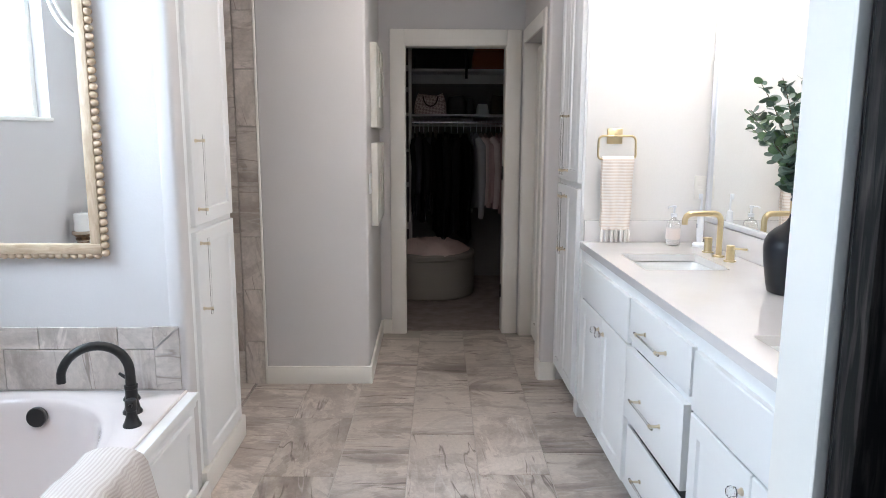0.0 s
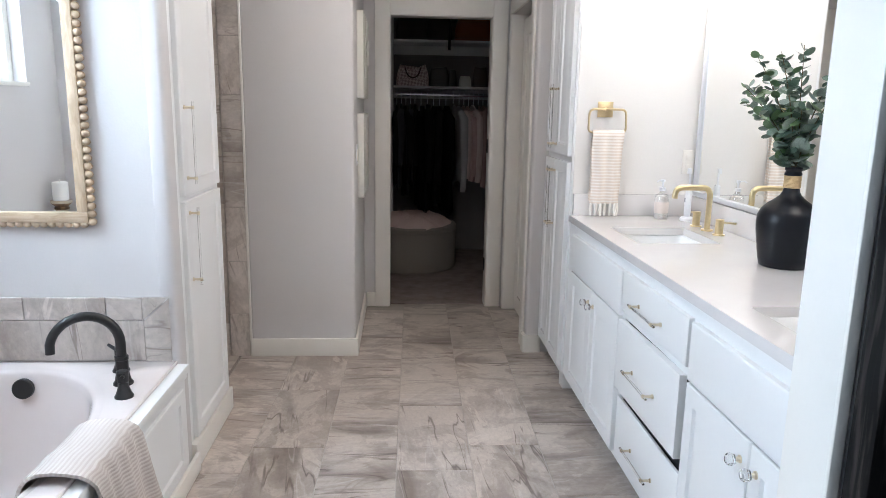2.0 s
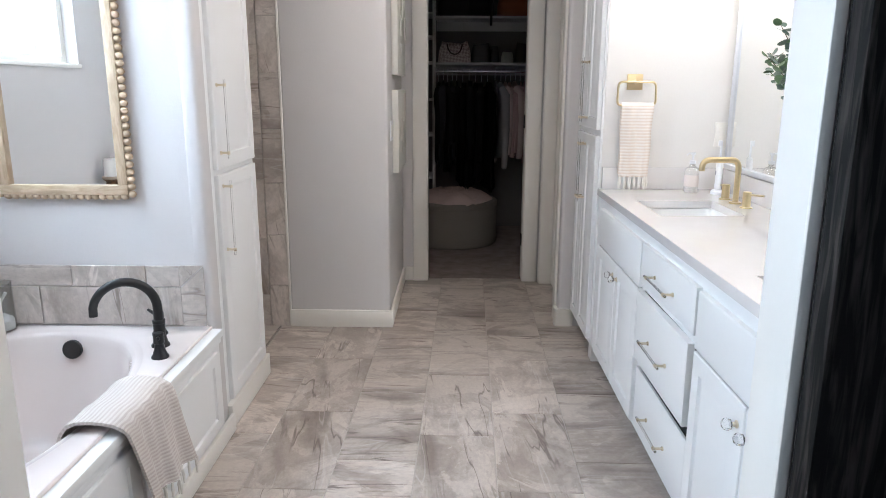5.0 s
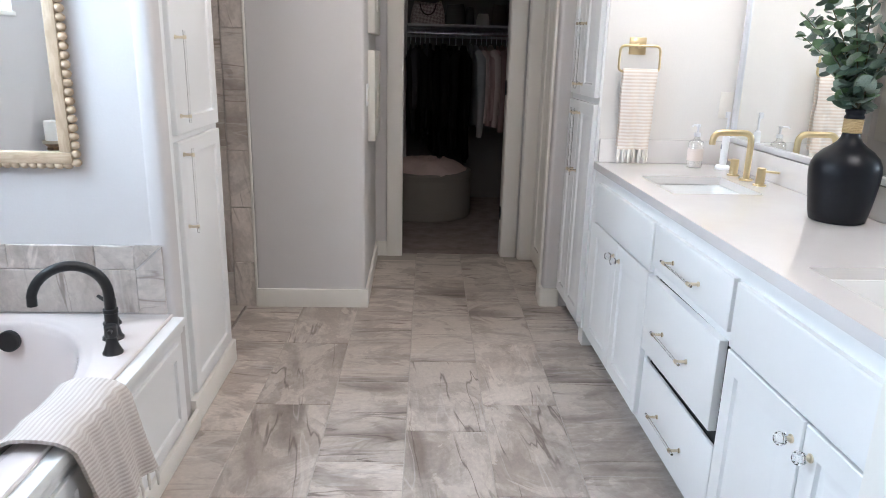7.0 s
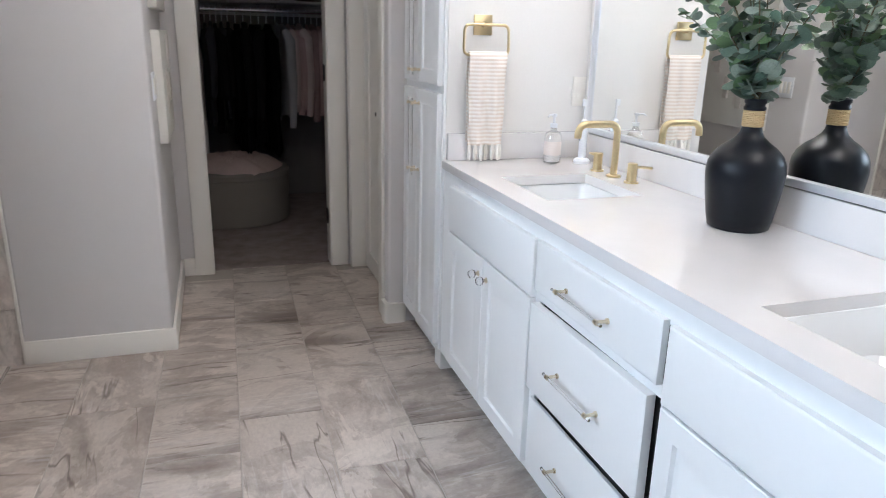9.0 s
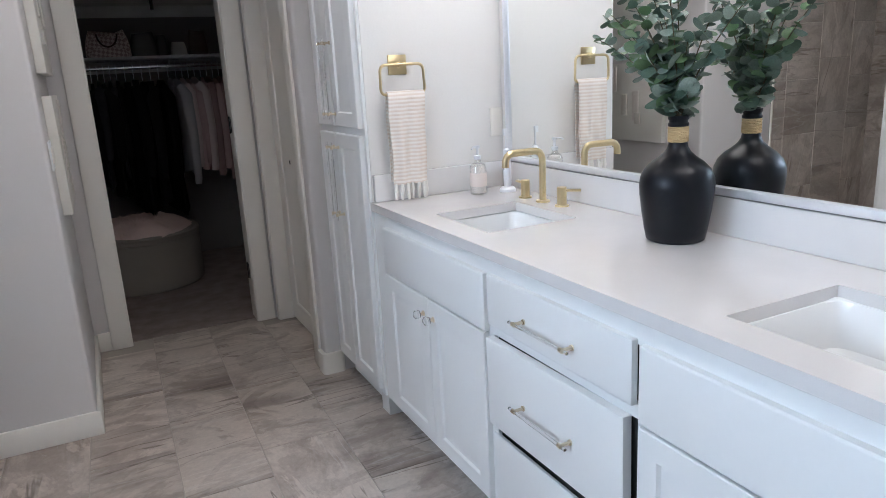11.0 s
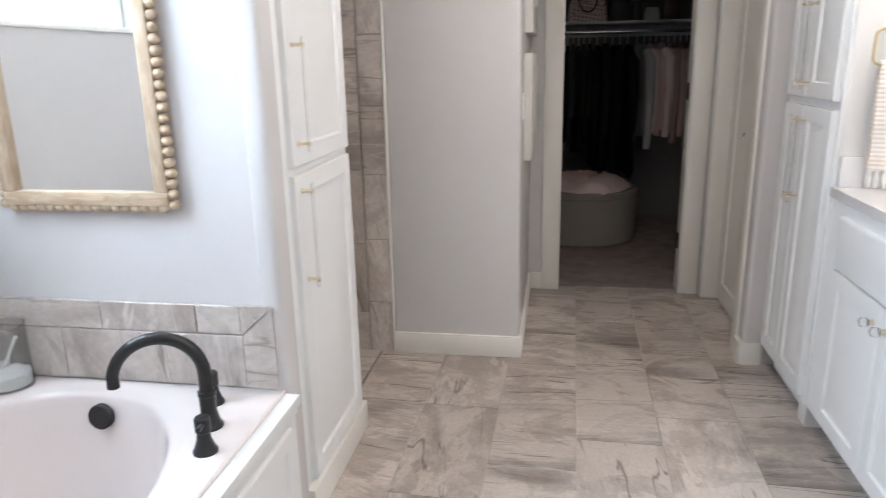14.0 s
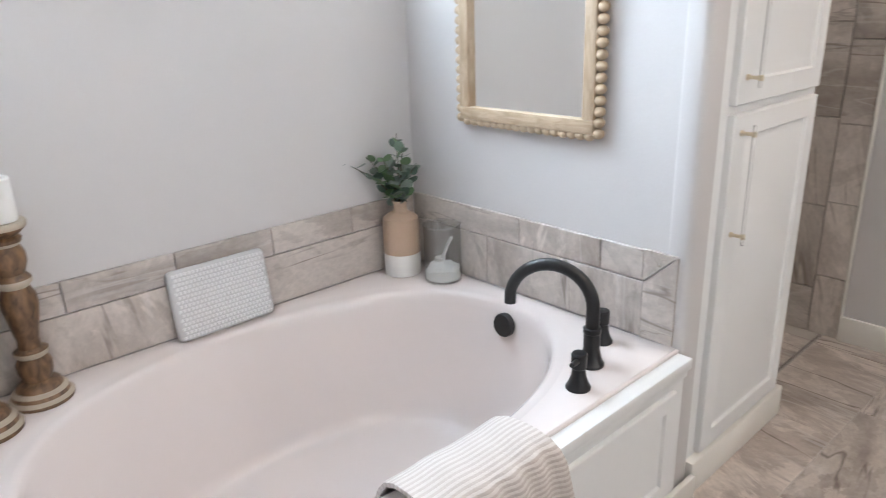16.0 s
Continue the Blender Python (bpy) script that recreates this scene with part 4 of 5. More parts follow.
# stoneware bottle with branches, in the corner of the deck
VB = Vector((-1.638, 2.464, TZ))
vase = thing("bottle_vase", VB, "tan stoneware bottle vase with a cream dipped base", "vase")
part("dipped_base", lathe([(0.055, 0), (0.0595, 0.004), (0.0603, 0.075)], VB, 36), M_CREAM, vase, "cream glazed lower part")
part("body", lathe([(0.0603, 0.0752), (0.0605, 0.175), (0.057, 0.192), (0.043, 0.203), (0.026, 0.211), (0.0225, 0.222), (0.0225, 0.238), (0.025, 0.243), (0.025, 0.248), (0.020, 0.248), (0.019, 0.22)], VB, 36, caps=False), M_CLAY, vase)
eucalyptus(VB + Vector((0, 0, 0.215)), [(-0.02, 0.02, 0.25, 7), (-0.35, -0.35, 0.20, 8), (0.25, -0.1, 0.23, 8), (-0.5, -0.75, 0.24, 8), (0.05, -0.35, 0.20, 8), (0.3, 0.2, 0.17, 7)], "small bunch of dark green round-leaved eucalyptus in the bottle vase", "eucalyptus", 0.048)

# jar of bath salt with a scoop
JB = Vector((-1.496, 2.514, TZ))
jar = thing("glass_jar", JB, "clear glass jar half filled with white bath salt", "jar")
part("glass", lathe([(0.0, 0.004), (0.057, 0.004), (0.0575, 0.182), (0.0605, 0.182), (0.061, 0.0), (0.0, 0.0)], JB, 36, caps=False), M_JAR, jar)
part("rim", tube([JB + Vector((0.059 * math.cos(math.pi * k / 18), 0.059 * math.sin(math.pi * k / 18), 0.183)) for k in range(37)], 0.0022, 8), M_GLASS, jar, "rounded clear glass rim")
bm = lathe([(0.0555, 0.006), (0.0555, 0.036), (0.045, 0.046), (0.025, 0.054), (0.004, 0.060)], JB, 28)
for v2 in bm.verts:
    if v2.co.z > JB.z + 0.034:
        v2.co.z += 0.016 * noise.noise(v2.co * 40) + 0.10 * (v2.co.x - JB.x)
part("bath_salt", bm, M_SALT, jar, "coarse white bath salt")
bm = tube([JB + Vector((-0.008, 0, 0.056)), JB + Vector((0.022, 0.0, 0.115)), JB + Vector((0.044, 0.0, 0.150))], [0.006, 0.0045, 0.006], 10)
add_lathe(bm, [(0.004, -0.004), (0.016, 0.004), (0.018, 0.016)], JB + Vector((-0.012, 0, 0.054)), 14)
part("scoop", bm, M_CREAM, jar, "small white ceramic scoop")

# bath pillow leaning on the tiles
PB = Vector((-1.682, 1.850, TZ))
pil = thing("bath_pillow", PB, "white honeycomb mesh bath pillow leaning on the tiles", "pillow")
lean = Matrix.Translation(PB + Vector((0.012, 0, 0.002))) @ Matrix.Rotation(radians(-9), 4, "Y")
part("core", box(-0.016, 0.018, -0.142, 0.142, 0.0, 0.195, 0.013, 3, lean), M_CUSHIN, pil)
bm = bmesh.new()
for i in range(15):
    for j in range(24):
        y, z = -0.128 + j * 0.0111 + (0.0055 if i % 2 else 0), 0.012 + i * 0.0122
        if y > 0.13:
            continue
        vs = [bm.verts.new((0.0178, y + 0.0058 * math.cos(a), z + 0.0058 * math.sin(a))) for a in [math.pi / 3 * q + math.pi / 6 for q in range(6)]]
        top = [bm.verts.new((0.0208, y + 0.0036 * math.cos(a), z + 0.0036 * math.sin(a))) for a in [math.pi / 3 * q + math.pi / 6 for q in range(6)]]
        for q in range(6):
            bm.faces.new((vs[q], vs[(q + 1) % 6], top[(q + 1) % 6], top[q]))
        bm.faces.new(top)
bm.transform(lean)
part("mesh_cover", bm, M_CUSH, pil, "raised honeycomb cover", 0)


# turned candle holders
def candle_holder(x, y, tall):
    c = Vector((x, y, TZ))
    k = tall / 0.43
    h = thing("candle_holder", c, "turned brown wooden candle holder with whitewashed rings" if tall < 0.45 else "taller turned wooden candle holder with whitewashed rings", "candle holder", "candle holders")
    prof = [(0.068, 0, 0), (0.070, 0.009, 0), (0.067, 0.013, 1), (0.062, 0.017, 1), (0.060, 0.026, 0), (0.054, 0.030, 1), (0.050, 0.034, 1), (0.046, 0.044, 0), (0.031, 0.055, 0), (0.037, 0.075, 0), (0.038, 0.095, 0), (0.030, 0.112, 0), (0.036, 0.118, 1), (0.036, 0.127, 1), (0.024, 0.135, 0), (0.023, 0.155, 0), (0.030, 0.190, 0), (0.038, 0.232, 0), (0.037, 0.258, 0), (0.028, 0.280, 0), (0.037, 0.290, 1), (0.037, 0.300, 1), (0.027, 0.312, 0), (0.036, 0.338, 0), (0.036, 0.358, 0), (0.028, 0.376, 0), (0.034, 0.384, 1), (0.036, 0.392, 0), (0.030, 0.398, 0), (0.050, 0.416, 0), (0.052, 0.424, 1), (0.050, 0.430, 1)]
    n = 30
    for name, a0, a1 in (("base", 0, 9), ("shaft", 8, 26), ("cup", 25, len(prof))):
        bm = bmesh.new()
        cut = prof[a0:a1]
        loops = [[bm.verts.new((c.x + r * math.cos(2 * math.pi * i / n), c.y + r * math.sin(2 * math.pi * i / n), c.z + z * k)) for i in range(n)] for r, z, _ in cut]
        for (a, b2), (r, z, w) in zip(zip(loops, loops[1:]), cut[1:]):
            for i in range(n):
                f = bm.faces.new((a[i], a[(i + 1) % n], b2[(i + 1) % n], b2[i]))
                f.material_index = w
        bm.faces.new(loops[0][::-1])
        bm.faces.new(loops[-1]).material_index = 1
        part(name, bm, [M_TURN, M_WASH], h, "", 50)
    top = TZ + tall + 0.0005
    cd = thing("candle", (x, y, top), "white pillar candle on a wooden holder", "candle", "candles")
    part("wax", lathe([(0.036, 0), (0.038, 0.003), (0.038, 0.090), (0.035, 0.094), (0.02, 0.090)], (x, y, top), 28), M_WAX, cd)
    part("wick", tube([(x, y, top + 0.088), (x + 0.002, y, top + 0.108)], 0.0015, 6), M_FRINGE, cd)


candle_holder(-1.634, 1.364, 0.43)
candle_holder(-1.562, 1.240, 0.48)


# striped towel over the tub edge
def fringe(parent, spots, length, r=0.0055):
    for q, p in enumerate(spots):
        p = Vector(p)
        s = 0.006 * math.sin(q * 2.1)
        pts = [p, p + Vector((s * 0.4, s, -length * 0.45)), p + Vector((s * 0.2, s * 1.6, -length))]
        part("tassel", tube(pts, [r * 0.6, r, r * 0.55], 7), M_FRINGE, parent)


tw = thing("bath_towel", (-0.70, 1.9, TZ), "beige and white striped towel draped over the tub edge", "towel")
prof = [(-0.838, 0.428), (-0.832, 0.455), (-0.822, 0.482), (-0.806, 0.503), (-0.778, 0.515), (-0.74, 0.518), (-0.705, 0.516), (-0.672, 0.510), (-0.652, 0.498), (-0.644, 0.474), (-0.641, 0.43), (-0.638, 0.38), (-0.635, 0.33), (-0.632, 0.28), (-0.630, 0.235)]
grid = []
for i, (x, z) in enumerate(prof):
    t = i / (len(prof) - 1)
    row = []
    for j in range(29):
        u = j / 28
        y = 1.725 + 0.305 * u + 0.030 * (t - 0.4) * 1.0 + 0.004 * math.sin(9 * t + 4 * u)
        hang = max(0.0, t - 0.55) * 2.2
        wave = 0.013 * hang * math.sin(u * 13 + 1.0) + 0.004 * math.sin(u * 31 + 5 * t)
        lift = 0.004 * math.sin(u * 4 + 2 * t) + 0.0015 * math.sin(u * 17 + t * 7)
        row.append((x + (wave + 0.012 * hang if t > 0.5 else 0), y + 0.055 * hang + 0.008 * hang * math.sin(u * 9), z + (abs(lift) if t < 0.56 else 0.0) - 0.035 * u * hang))
    grid.append(row)
part("cloth", sheet(grid, 0.009), M_BTOWEL, tw, "", 60)
fringe(tw, [Vector(grid[-1][j]) + Vector((0, 0, 0.003)) for j in range(0, 29, 2)], 0.055)

# ---- things on the counter ----
DB = Vector((1.402, 2.328, CT))
dv = thing("demijohn_vase", DB, "matte black demijohn vase with a twine-wrapped neck", "vase")
bm = lathe([(0.070, 0), (0.077, 0.004), (0.083, 0.030), (0.091, 0.080), (0.0965, 0.125), (0.0980, 0.150), (0.0955, 0.172), (0.086, 0.193), (0.068, 0.212), (0.048, 0.226), (0.034, 0.239), (0.027, 0.251), (0.0245, 0.263), (0.0235, 0.304), (0.027, 0.307), (0.027, 0.313), (0.024, 0.316), (0.024, 0.321), (0.027, 0.324), (0.027, 0.332), (0.022, 0.334), (0.019, 0.30)], DB, 56, caps=False)
part("body", bm, M_VASE, dv, "", 60)
bm = lathe([(0.024, 0.264)] + [(0.0258 + 0.0016 * (k % 2), 0.265 + k * 0.0022) for k in range(19)] + [(0.024, 0.307)], DB, 28, caps=False)
part("twine_band", bm, M_TWINE, dv, "natural twine wrapping", 60)
eucalyptus(DB + Vector((0, 0, 0.295)), [(0.0, 0.05, 0.43, 18), (-0.20, 0.34, 0.45, 20), (0.10, -0.30, 0.42, 18), (-0.28, -0.15, 0.43, 18), (-0.20, 0.85, 0.31, 18), (0.05, 0.35, 0.41, 18), (-0.45, 0.25, 0.34, 17), (0.05, -0.55, 0.36, 16), (-0.15, 0.05, 0.30, 15), (0.05, 0.1, 0.24, 12), (-0.1, -0.2, 0.26, 12), (-0.25, 0.55, 0.36, 18), (-0.15, 0.30, 0.22, 11)], "tall bushy bunch of green eucalyptus in the black vase", "eucalyptus", 0.050)


def pump_bottle(x, y):
    c = Vector((x, y, CT))
    s = thing("soap_bottle", c, "clear glass soap pump bottle with a pale pink label", "soap bottle")
    part("bottle", lathe([(0.0, 0.0), (0.031, 0.0), (0.033, 0.004), (0.033, 0.105), (0.028, 0.118), (0.014, 0.126), (0.012, 0.138), (0.010, 0.138), (0.012, 0.125), (0.026, 0.116), (0.031, 0.104), (0.031, 0.005), (0.0, 0.004)], c, 26, caps=False), M_THIN, s)
    part("soap", lathe([(0.0305, 0.0052), (0.0305, 0.102), (0.024, 0.114)], c, 22), plain("pale_pink_soap", (0.85, 0.79, 0.76), 0.3), s)
    part("label", lathe([(0.0335, 0.032), (0.0335, 0.085)], c, 26, caps=False), M_LABEL, s)
    bm = lathe([(0.014, 0.137), (0.014, 0.152), (0.005, 0.154), (0.005, 0.178), (0.010, 0.180), (0.010, 0.190), (0.0, 0.191)], c, 18)
    add_tube(bm, [c + Vector((0, 0, 0.186)), c + Vector((-0.025, -0.012, 0.187)), c + Vector((-0.034, -0.016, 0.180))], 0.0035, 8)
    part("pump", bm, M_SATIN, s, "silver pump")


pump_bottle(1.356, 3.335)
c = Vector((1.472, 3.305, CT))
tb = thing("electric_toothbrush", c, "white electric toothbrush on its charging stand", "toothbrush")
part("charger", lathe([(0.032, 0), (0.032, 0.010), (0.026, 0.018), (0.012, 0.020)], c, 22), M_PLASTIC, tb)
part("body", lathe([(0.013, 0.019), (0.0155, 0.03), (0.016, 0.11), (0.0135, 0.165), (0.006, 0.172)], c, 20), M_PLASTIC, tb)
part("brush_head", boxes((c.x - 0.004, c.x + 0.004, c.y - 0.004, c.y + 0.004, CT + 0.171, CT + 0.235), (c.x - 0.014, c.x + 0.004, c.y - 0.0055, c.y + 0.0055, CT + 0.222, CT + 0.248), bevel=0.002), M_PLASTIC, tb)
part("button", box(c.x - 0.0175, c.x - 0.0150, c.y - 0.005, c.y + 0.005, CT + 0.088, CT + 0.108, 0.001), plain("grey_button", (0.3, 0.32, 0.36), 0.4), tb)

# towel ring and hand towel
RX, RY = 1.090, 3.459
ring = thing("towel_ring", (RX, RY, 1.43), "square brushed brass towel ring on the wall", "towel ring")
part("wall_plate", box(RX - 0.037, RX + 0.037, RY - 0.010, RY - 0.0005, 1.387, 1.460, 0.002), M_BRASS, ring)
bm = tube([(RX, RY - 0.008, 1.424), (RX, RY - 0.042, 1.424)], 0.010, 14)
add_tube(bm, bend([(RX - 0.01, RY - 0.038, 1.424), (RX + 0.092, RY - 0.038, 1.424), (RX + 0.096, RY - 0.038, 1.315), (RX - 0.086, RY - 0.038, 1.315), (RX - 0.084, RY - 0.038, 1.424), (RX + 0.012, RY - 0.038, 1.424)], 0.025), 0.0055, 12)
part("ring", bm, M_BRASS, ring)
ht = thing("hand_towel", (RX, RY - 0.04, 1.33), "cream hand towel with tan stripes and knotted tassels", "towel")
grid = []
path = [(-0.022, z) for z in (0.985, 1.05, 1.12, 1.19, 1.26, 1.305)] + [(-0.030, 1.323), (-0.040, 1.328), (-0.050, 1.323)] + [(-0.056, z) for z in (1.305, 1.26, 1.21, 1.16, 1.11, 1.06, 1.01, 0.975)]
for i, (dy, z) in enumerate(path):
    row = []
    for j in range(25):
        u = j / 24
        w2 = 0.076 - 0.006 * (1.33 - z) / 0.35
        fold = 0.006 * math.sin(u * 14 + 0.6) * min(1, abs(z - 1.33) * 8)
        row.append((RX + 0.009 + (u - 0.5) * 2 * w2 + 0.002 * math.sin(z * 30), RY + dy + (fold if i > 7 else fold * 0.4), z))
    grid.append(row)
part("cloth", sheet(grid, 0.004), M_HTOWEL, ht, "", 60)
fringe(ht, [Vector(grid[-1][j]) + Vector((0, 0, 0.004)) for j in (1, 5, 9, 13, 17, 21, 23)], 0.062, 0.009)
ol = thing("wall_outlet", (1.518, 3.459, 1.177), "white wall outlet plate beside the mirror", "outlet")
part("plate", box(1.490, 1.547, 3.452, 3.4595, 1.12, 1.235, 0.002), M_TRIM, ol)
for z in (1.155, 1.20):
    part("socket_face", box(1.505, 1.532, 3.450, 3.4525, z - 0.014, z + 0.014, 0.001), M_TRIM, ol)

# ---- hall ----
def canvas(y0, y1, z0, z1, seed):
    c = thing("canvas_print", (-0.142, (y0 + y1) / 2, z0), "off-white abstract canvas with raised pale brush strokes", "picture", "hall pictures")
    part("canvas", box(-0.1415, -0.104, y0, y1, z0, z1, 0.003), M_CANVAS, c)
    rng = random.Random(seed)
    for k in range(5):
        y, z = rng.uniform(y0 + 0.1, y1 - 0.12), rng.uniform(z0 + 0.08, z1 - 0.12)
        part("brush_stroke", box(-0.1045, -0.099 + 0.004 * rng.random(), y, y + rng.uniform(0.04, 0.1), z, z + rng.uniform(0.06, 0.2) if z + 0.2 < z1 else z1 - 0.02, 0.002), plain("pale_stroke", rng.choice(((0.72, 0.70, 0.66), (0.60, 0.56, 0.51), (0.66, 0.61, 0.57))), 0.7), c)


canvas(4.25, 4.87, 1.468, 1.955, 3)
canvas(4.25, 4.87, 0.885, 1.378, 4)
sw = thing("light_switch", (-0.142, 4.14, 1.15), "white triple rocker light switch on the partition", "light switch")
part("plate", box(-0.1415, -0.1345, 4.085, 4.195, 1.09, 1.205, 0.002), M_PLASTIC, sw)
for k in range(3):
    part("rocker", box(-0.135, -0.131, 4.100 + k * 0.030, 4.120 + k * 0.030, 1.115, 1.180, 0.0015), M_TRIM, sw)

# ---- closet ----
RODZ, RODY = 1.540, 6.72
for z, n2 in ((1.609, "lower"), (2.022, "upper")):
    sh = thing("closet_shelf", (0.8, 6.88, z), "white closet shelf along the back wall", "shelf", "closet shelves")
    part("board", box(0.045, 1.64, 6.70, 7.075, z - 0.010, z + 0.010, 0.002), M_SHELF, sh)
    part("cleat", box(0.045, 1.64, 7.055, 7.076, z - 0.10, z - 0.012, 0.002), M_SHELF, sh)
rod = thing("closet_rod", (0.8, RODY, RODZ), "round chrome clothes rod under the shelf", "clothes rod")
part("rod", tube([(0.05, RODY, RODZ), (1.64, RODY, RODZ)], 0.015, 14), M_CHROME, rod)
for x in (0.053, 0.62, 1.636):
    part("bracket", box(x - 0.004, x + 0.004, RODY - 0.02, 7.07, RODZ + 0.012, RODZ + 0.045, 0.001), M_SHELF, rod)
tow = thing("shelf_tower", (-0.15, 6.9, 0), "white closet shelf tower with open shelves", "shelf")
part("side_panel", box(0.018, 0.040, 6.66, 7.075, 0.004, 2.35, 0.002), M_SHELF, tow)
part("side_panel", box(-0.45, -0.428, 6.66, 7.075, 0.004, 2.35, 0.002), M_SHELF, tow)
for z in (0.15, 0.55, 0.95, 1.28, 1.62, 1.85, 2.05, 2.30):
    part("shelf", box(-0.428, 0.018, 6.67, 7.075, z - 0.01, z + 0.01, 0.002), M_SHELF, tow)

BLACK_CLOTH = plain("black_knit", (0.012, 0.012, 0.014), 0.95, grain=200, bump=0.5, spec=0.1)
NAVY_CLOTH = plain("charcoal_cloth", (0.035, 0.037, 0.045), 0.95, grain=200, bump=0.5, spec=0.1)
GREY_CLOTH = plain("grey_marl", (0.44, 0.43, 0.44), 0.95, grain=200, bump=0.5, spec=0.1)
PINK_CLOTH = plain("dusty_pink_knit", (0.52, 0.37, 0.36), 0.95, grain=200, bump=0.5, spec=0.1)
BLUSH_CLOTH = plain("pale_blush_knit", (0.64, 0.53, 0.51), 0.95, grain=200, bump=0.5, spec=0.1)
MAUVE_CLOTH = plain("mauve_cloth", (0.34, 0.23, 0.22), 0.95, grain=200, bump=0.5, spec=0.1)
FLUFF = plain("black_faux_fur", (0.006, 0.006, 0.007), 1.0, grain=150, bump=1.0, spec=0.02)


def garment(x, cloth, label, length, width=0.42, thick=0.035, sleeve=0.55, seed=0):
    """A top on a hanger, hung across the rod: thin along the rod, wide towards the door."""
    rng = random.Random(seed)
    top = RODZ - 0.085 - rng.uniform(0, 0.02)
    width *= rng.uniform(0.86, 1.12)
    skew, lean = rng.uniform(-0.10, 0.10), rng.uniform(-0.02, 0.02)
    g = thing("hanging_garment", (x, RODY, RODZ - 0.02), label, "clothing", "clothes on the rod")
    bm = bmesh.new()
    n, loops = 22, []
    lv = [(0.00, 0.20), (0.02, 0.45), (0.05, 0.80), (0.09, 1.0), (0.2, 0.95), (0.4, 0.98), (0.6, 1.0), (0.8, 1.04), (1.0, 1.06)]
    ph = rng.uniform(0, 6)
    for t, w in lv:
        lo = []
        for i in range(n):
            a = 2 * math.pi * i / n
            th = thick * (0.5 + 0.6 * t) * (1 + 0.35 * math.sin(5 * a + ph + 2 * t) * t)
            lo.append(bm.verts.new((x + th * math.cos(a) + 0.010 * math.sin(3 * t + ph) + skew * 0.5 * width * w * math.sin(a) + lean * t, RODY + width / 2 * w * math.sin(a), top - t * length + (0.02 * math.sin(2 * a + ph) if t == 1 else 0))))
        loops.append(lo)
    for a, b2 in zip(loops, loops[1:]):
        for i in range(n):
            bm.faces.new((a[i], a[(i + 1) % n], b2[(i + 1) % n], b2[i]))
    bm.faces.new(loops[0][::-1])
    bm.faces.new(loops[-1])
    part("body", bm, cloth, g, "", 60)
    if sleeve:
        for s in (-1, 1):
            x2 = x + s * skew * 0.5 * width + rng.uniform(-0.025, 0.025)
            y2 = RODY + s * width * 0.47
            part("sleeve", tube([(x, y2 - s * 0.03, top - 0.06), (x2, y2 + s * 0.015, top - 0.12), (x2 + 0.01, y2 + s * 0.028, top - sleeve * 0.55), (x2 + 0.004, y2 + s * 0.02, top - sleeve * 0.95), (x2, y2 + s * 0.015, top - sleeve)], [0.032, 0.042, 0.036, 0.028, 0.024], 12), cloth, g, "", 60)
    hook = tube([(x, RODY, top + 0.005), (x, RODY, top + 0.05)] + [(x, RODY + 0.021 * math.sin(a), RODZ - 0.002 + 0.021 * -math.cos(a) + 0.002) for a in (0.3, 0.9, 1.5, 2.1, 2.7, 3.3, 3.9, 4.5)], 0.0036, 6)
    part("hanger_hook", hook, M_PLASTIC, g, "white hanger hook")


xs = 0.075
for i in range(5):
    garment(xs + i * 0.042, NAVY_CLOTH if i % 2 else BLACK_CLOTH, "dark charcoal top on a white hanger", 0.72 + 0.05 * (i % 3), 0.42, 0.022, 0.55, i)
for i in range(5):
    garment(0.30 + i * 0.058, BLACK_CLOTH if i % 2 else FLUFF, "bulky black coat on a hanger", 0.92 + 0.06 * math.sin(i * 2.0), 0.52, 0.046, 0.70, 20 + i)
garment(0.60, GREY_CLOTH, "light grey sleeveless top on a hanger", 0.34, 0.36, 0.016, 0, 31)
for i, (c2, n3, ln) in enumerate(((GREY_CLOTH, "light grey knit sweater on a hanger", 0.70), (BLUSH_CLOTH, "pale blush sweater on a hanger", 0.58), (PINK_CLOTH, "dusty pink sweater on a hanger", 0.60), (BLUSH_CLOTH, "pale blush hooded top on a hanger", 0.62), (PINK_CLOTH, "dusty pink cardigan on a hanger", 0.56), (MAUVE_CLOTH, "mauve blouse on a hanger", 0.66), (PINK_CLOTH, "dusty pink knit top on a hanger", 0.60), (MAUVE_CLOTH, "mauve cardigan on a hanger", 0.70), (BLUSH_CLOTH, "pale blush top on a hanger", 0.6))):
    garment(0.655 + i * 0.045, c2, n3, ln, 0.42, 0.020, ln + 0.08, 40 + i)


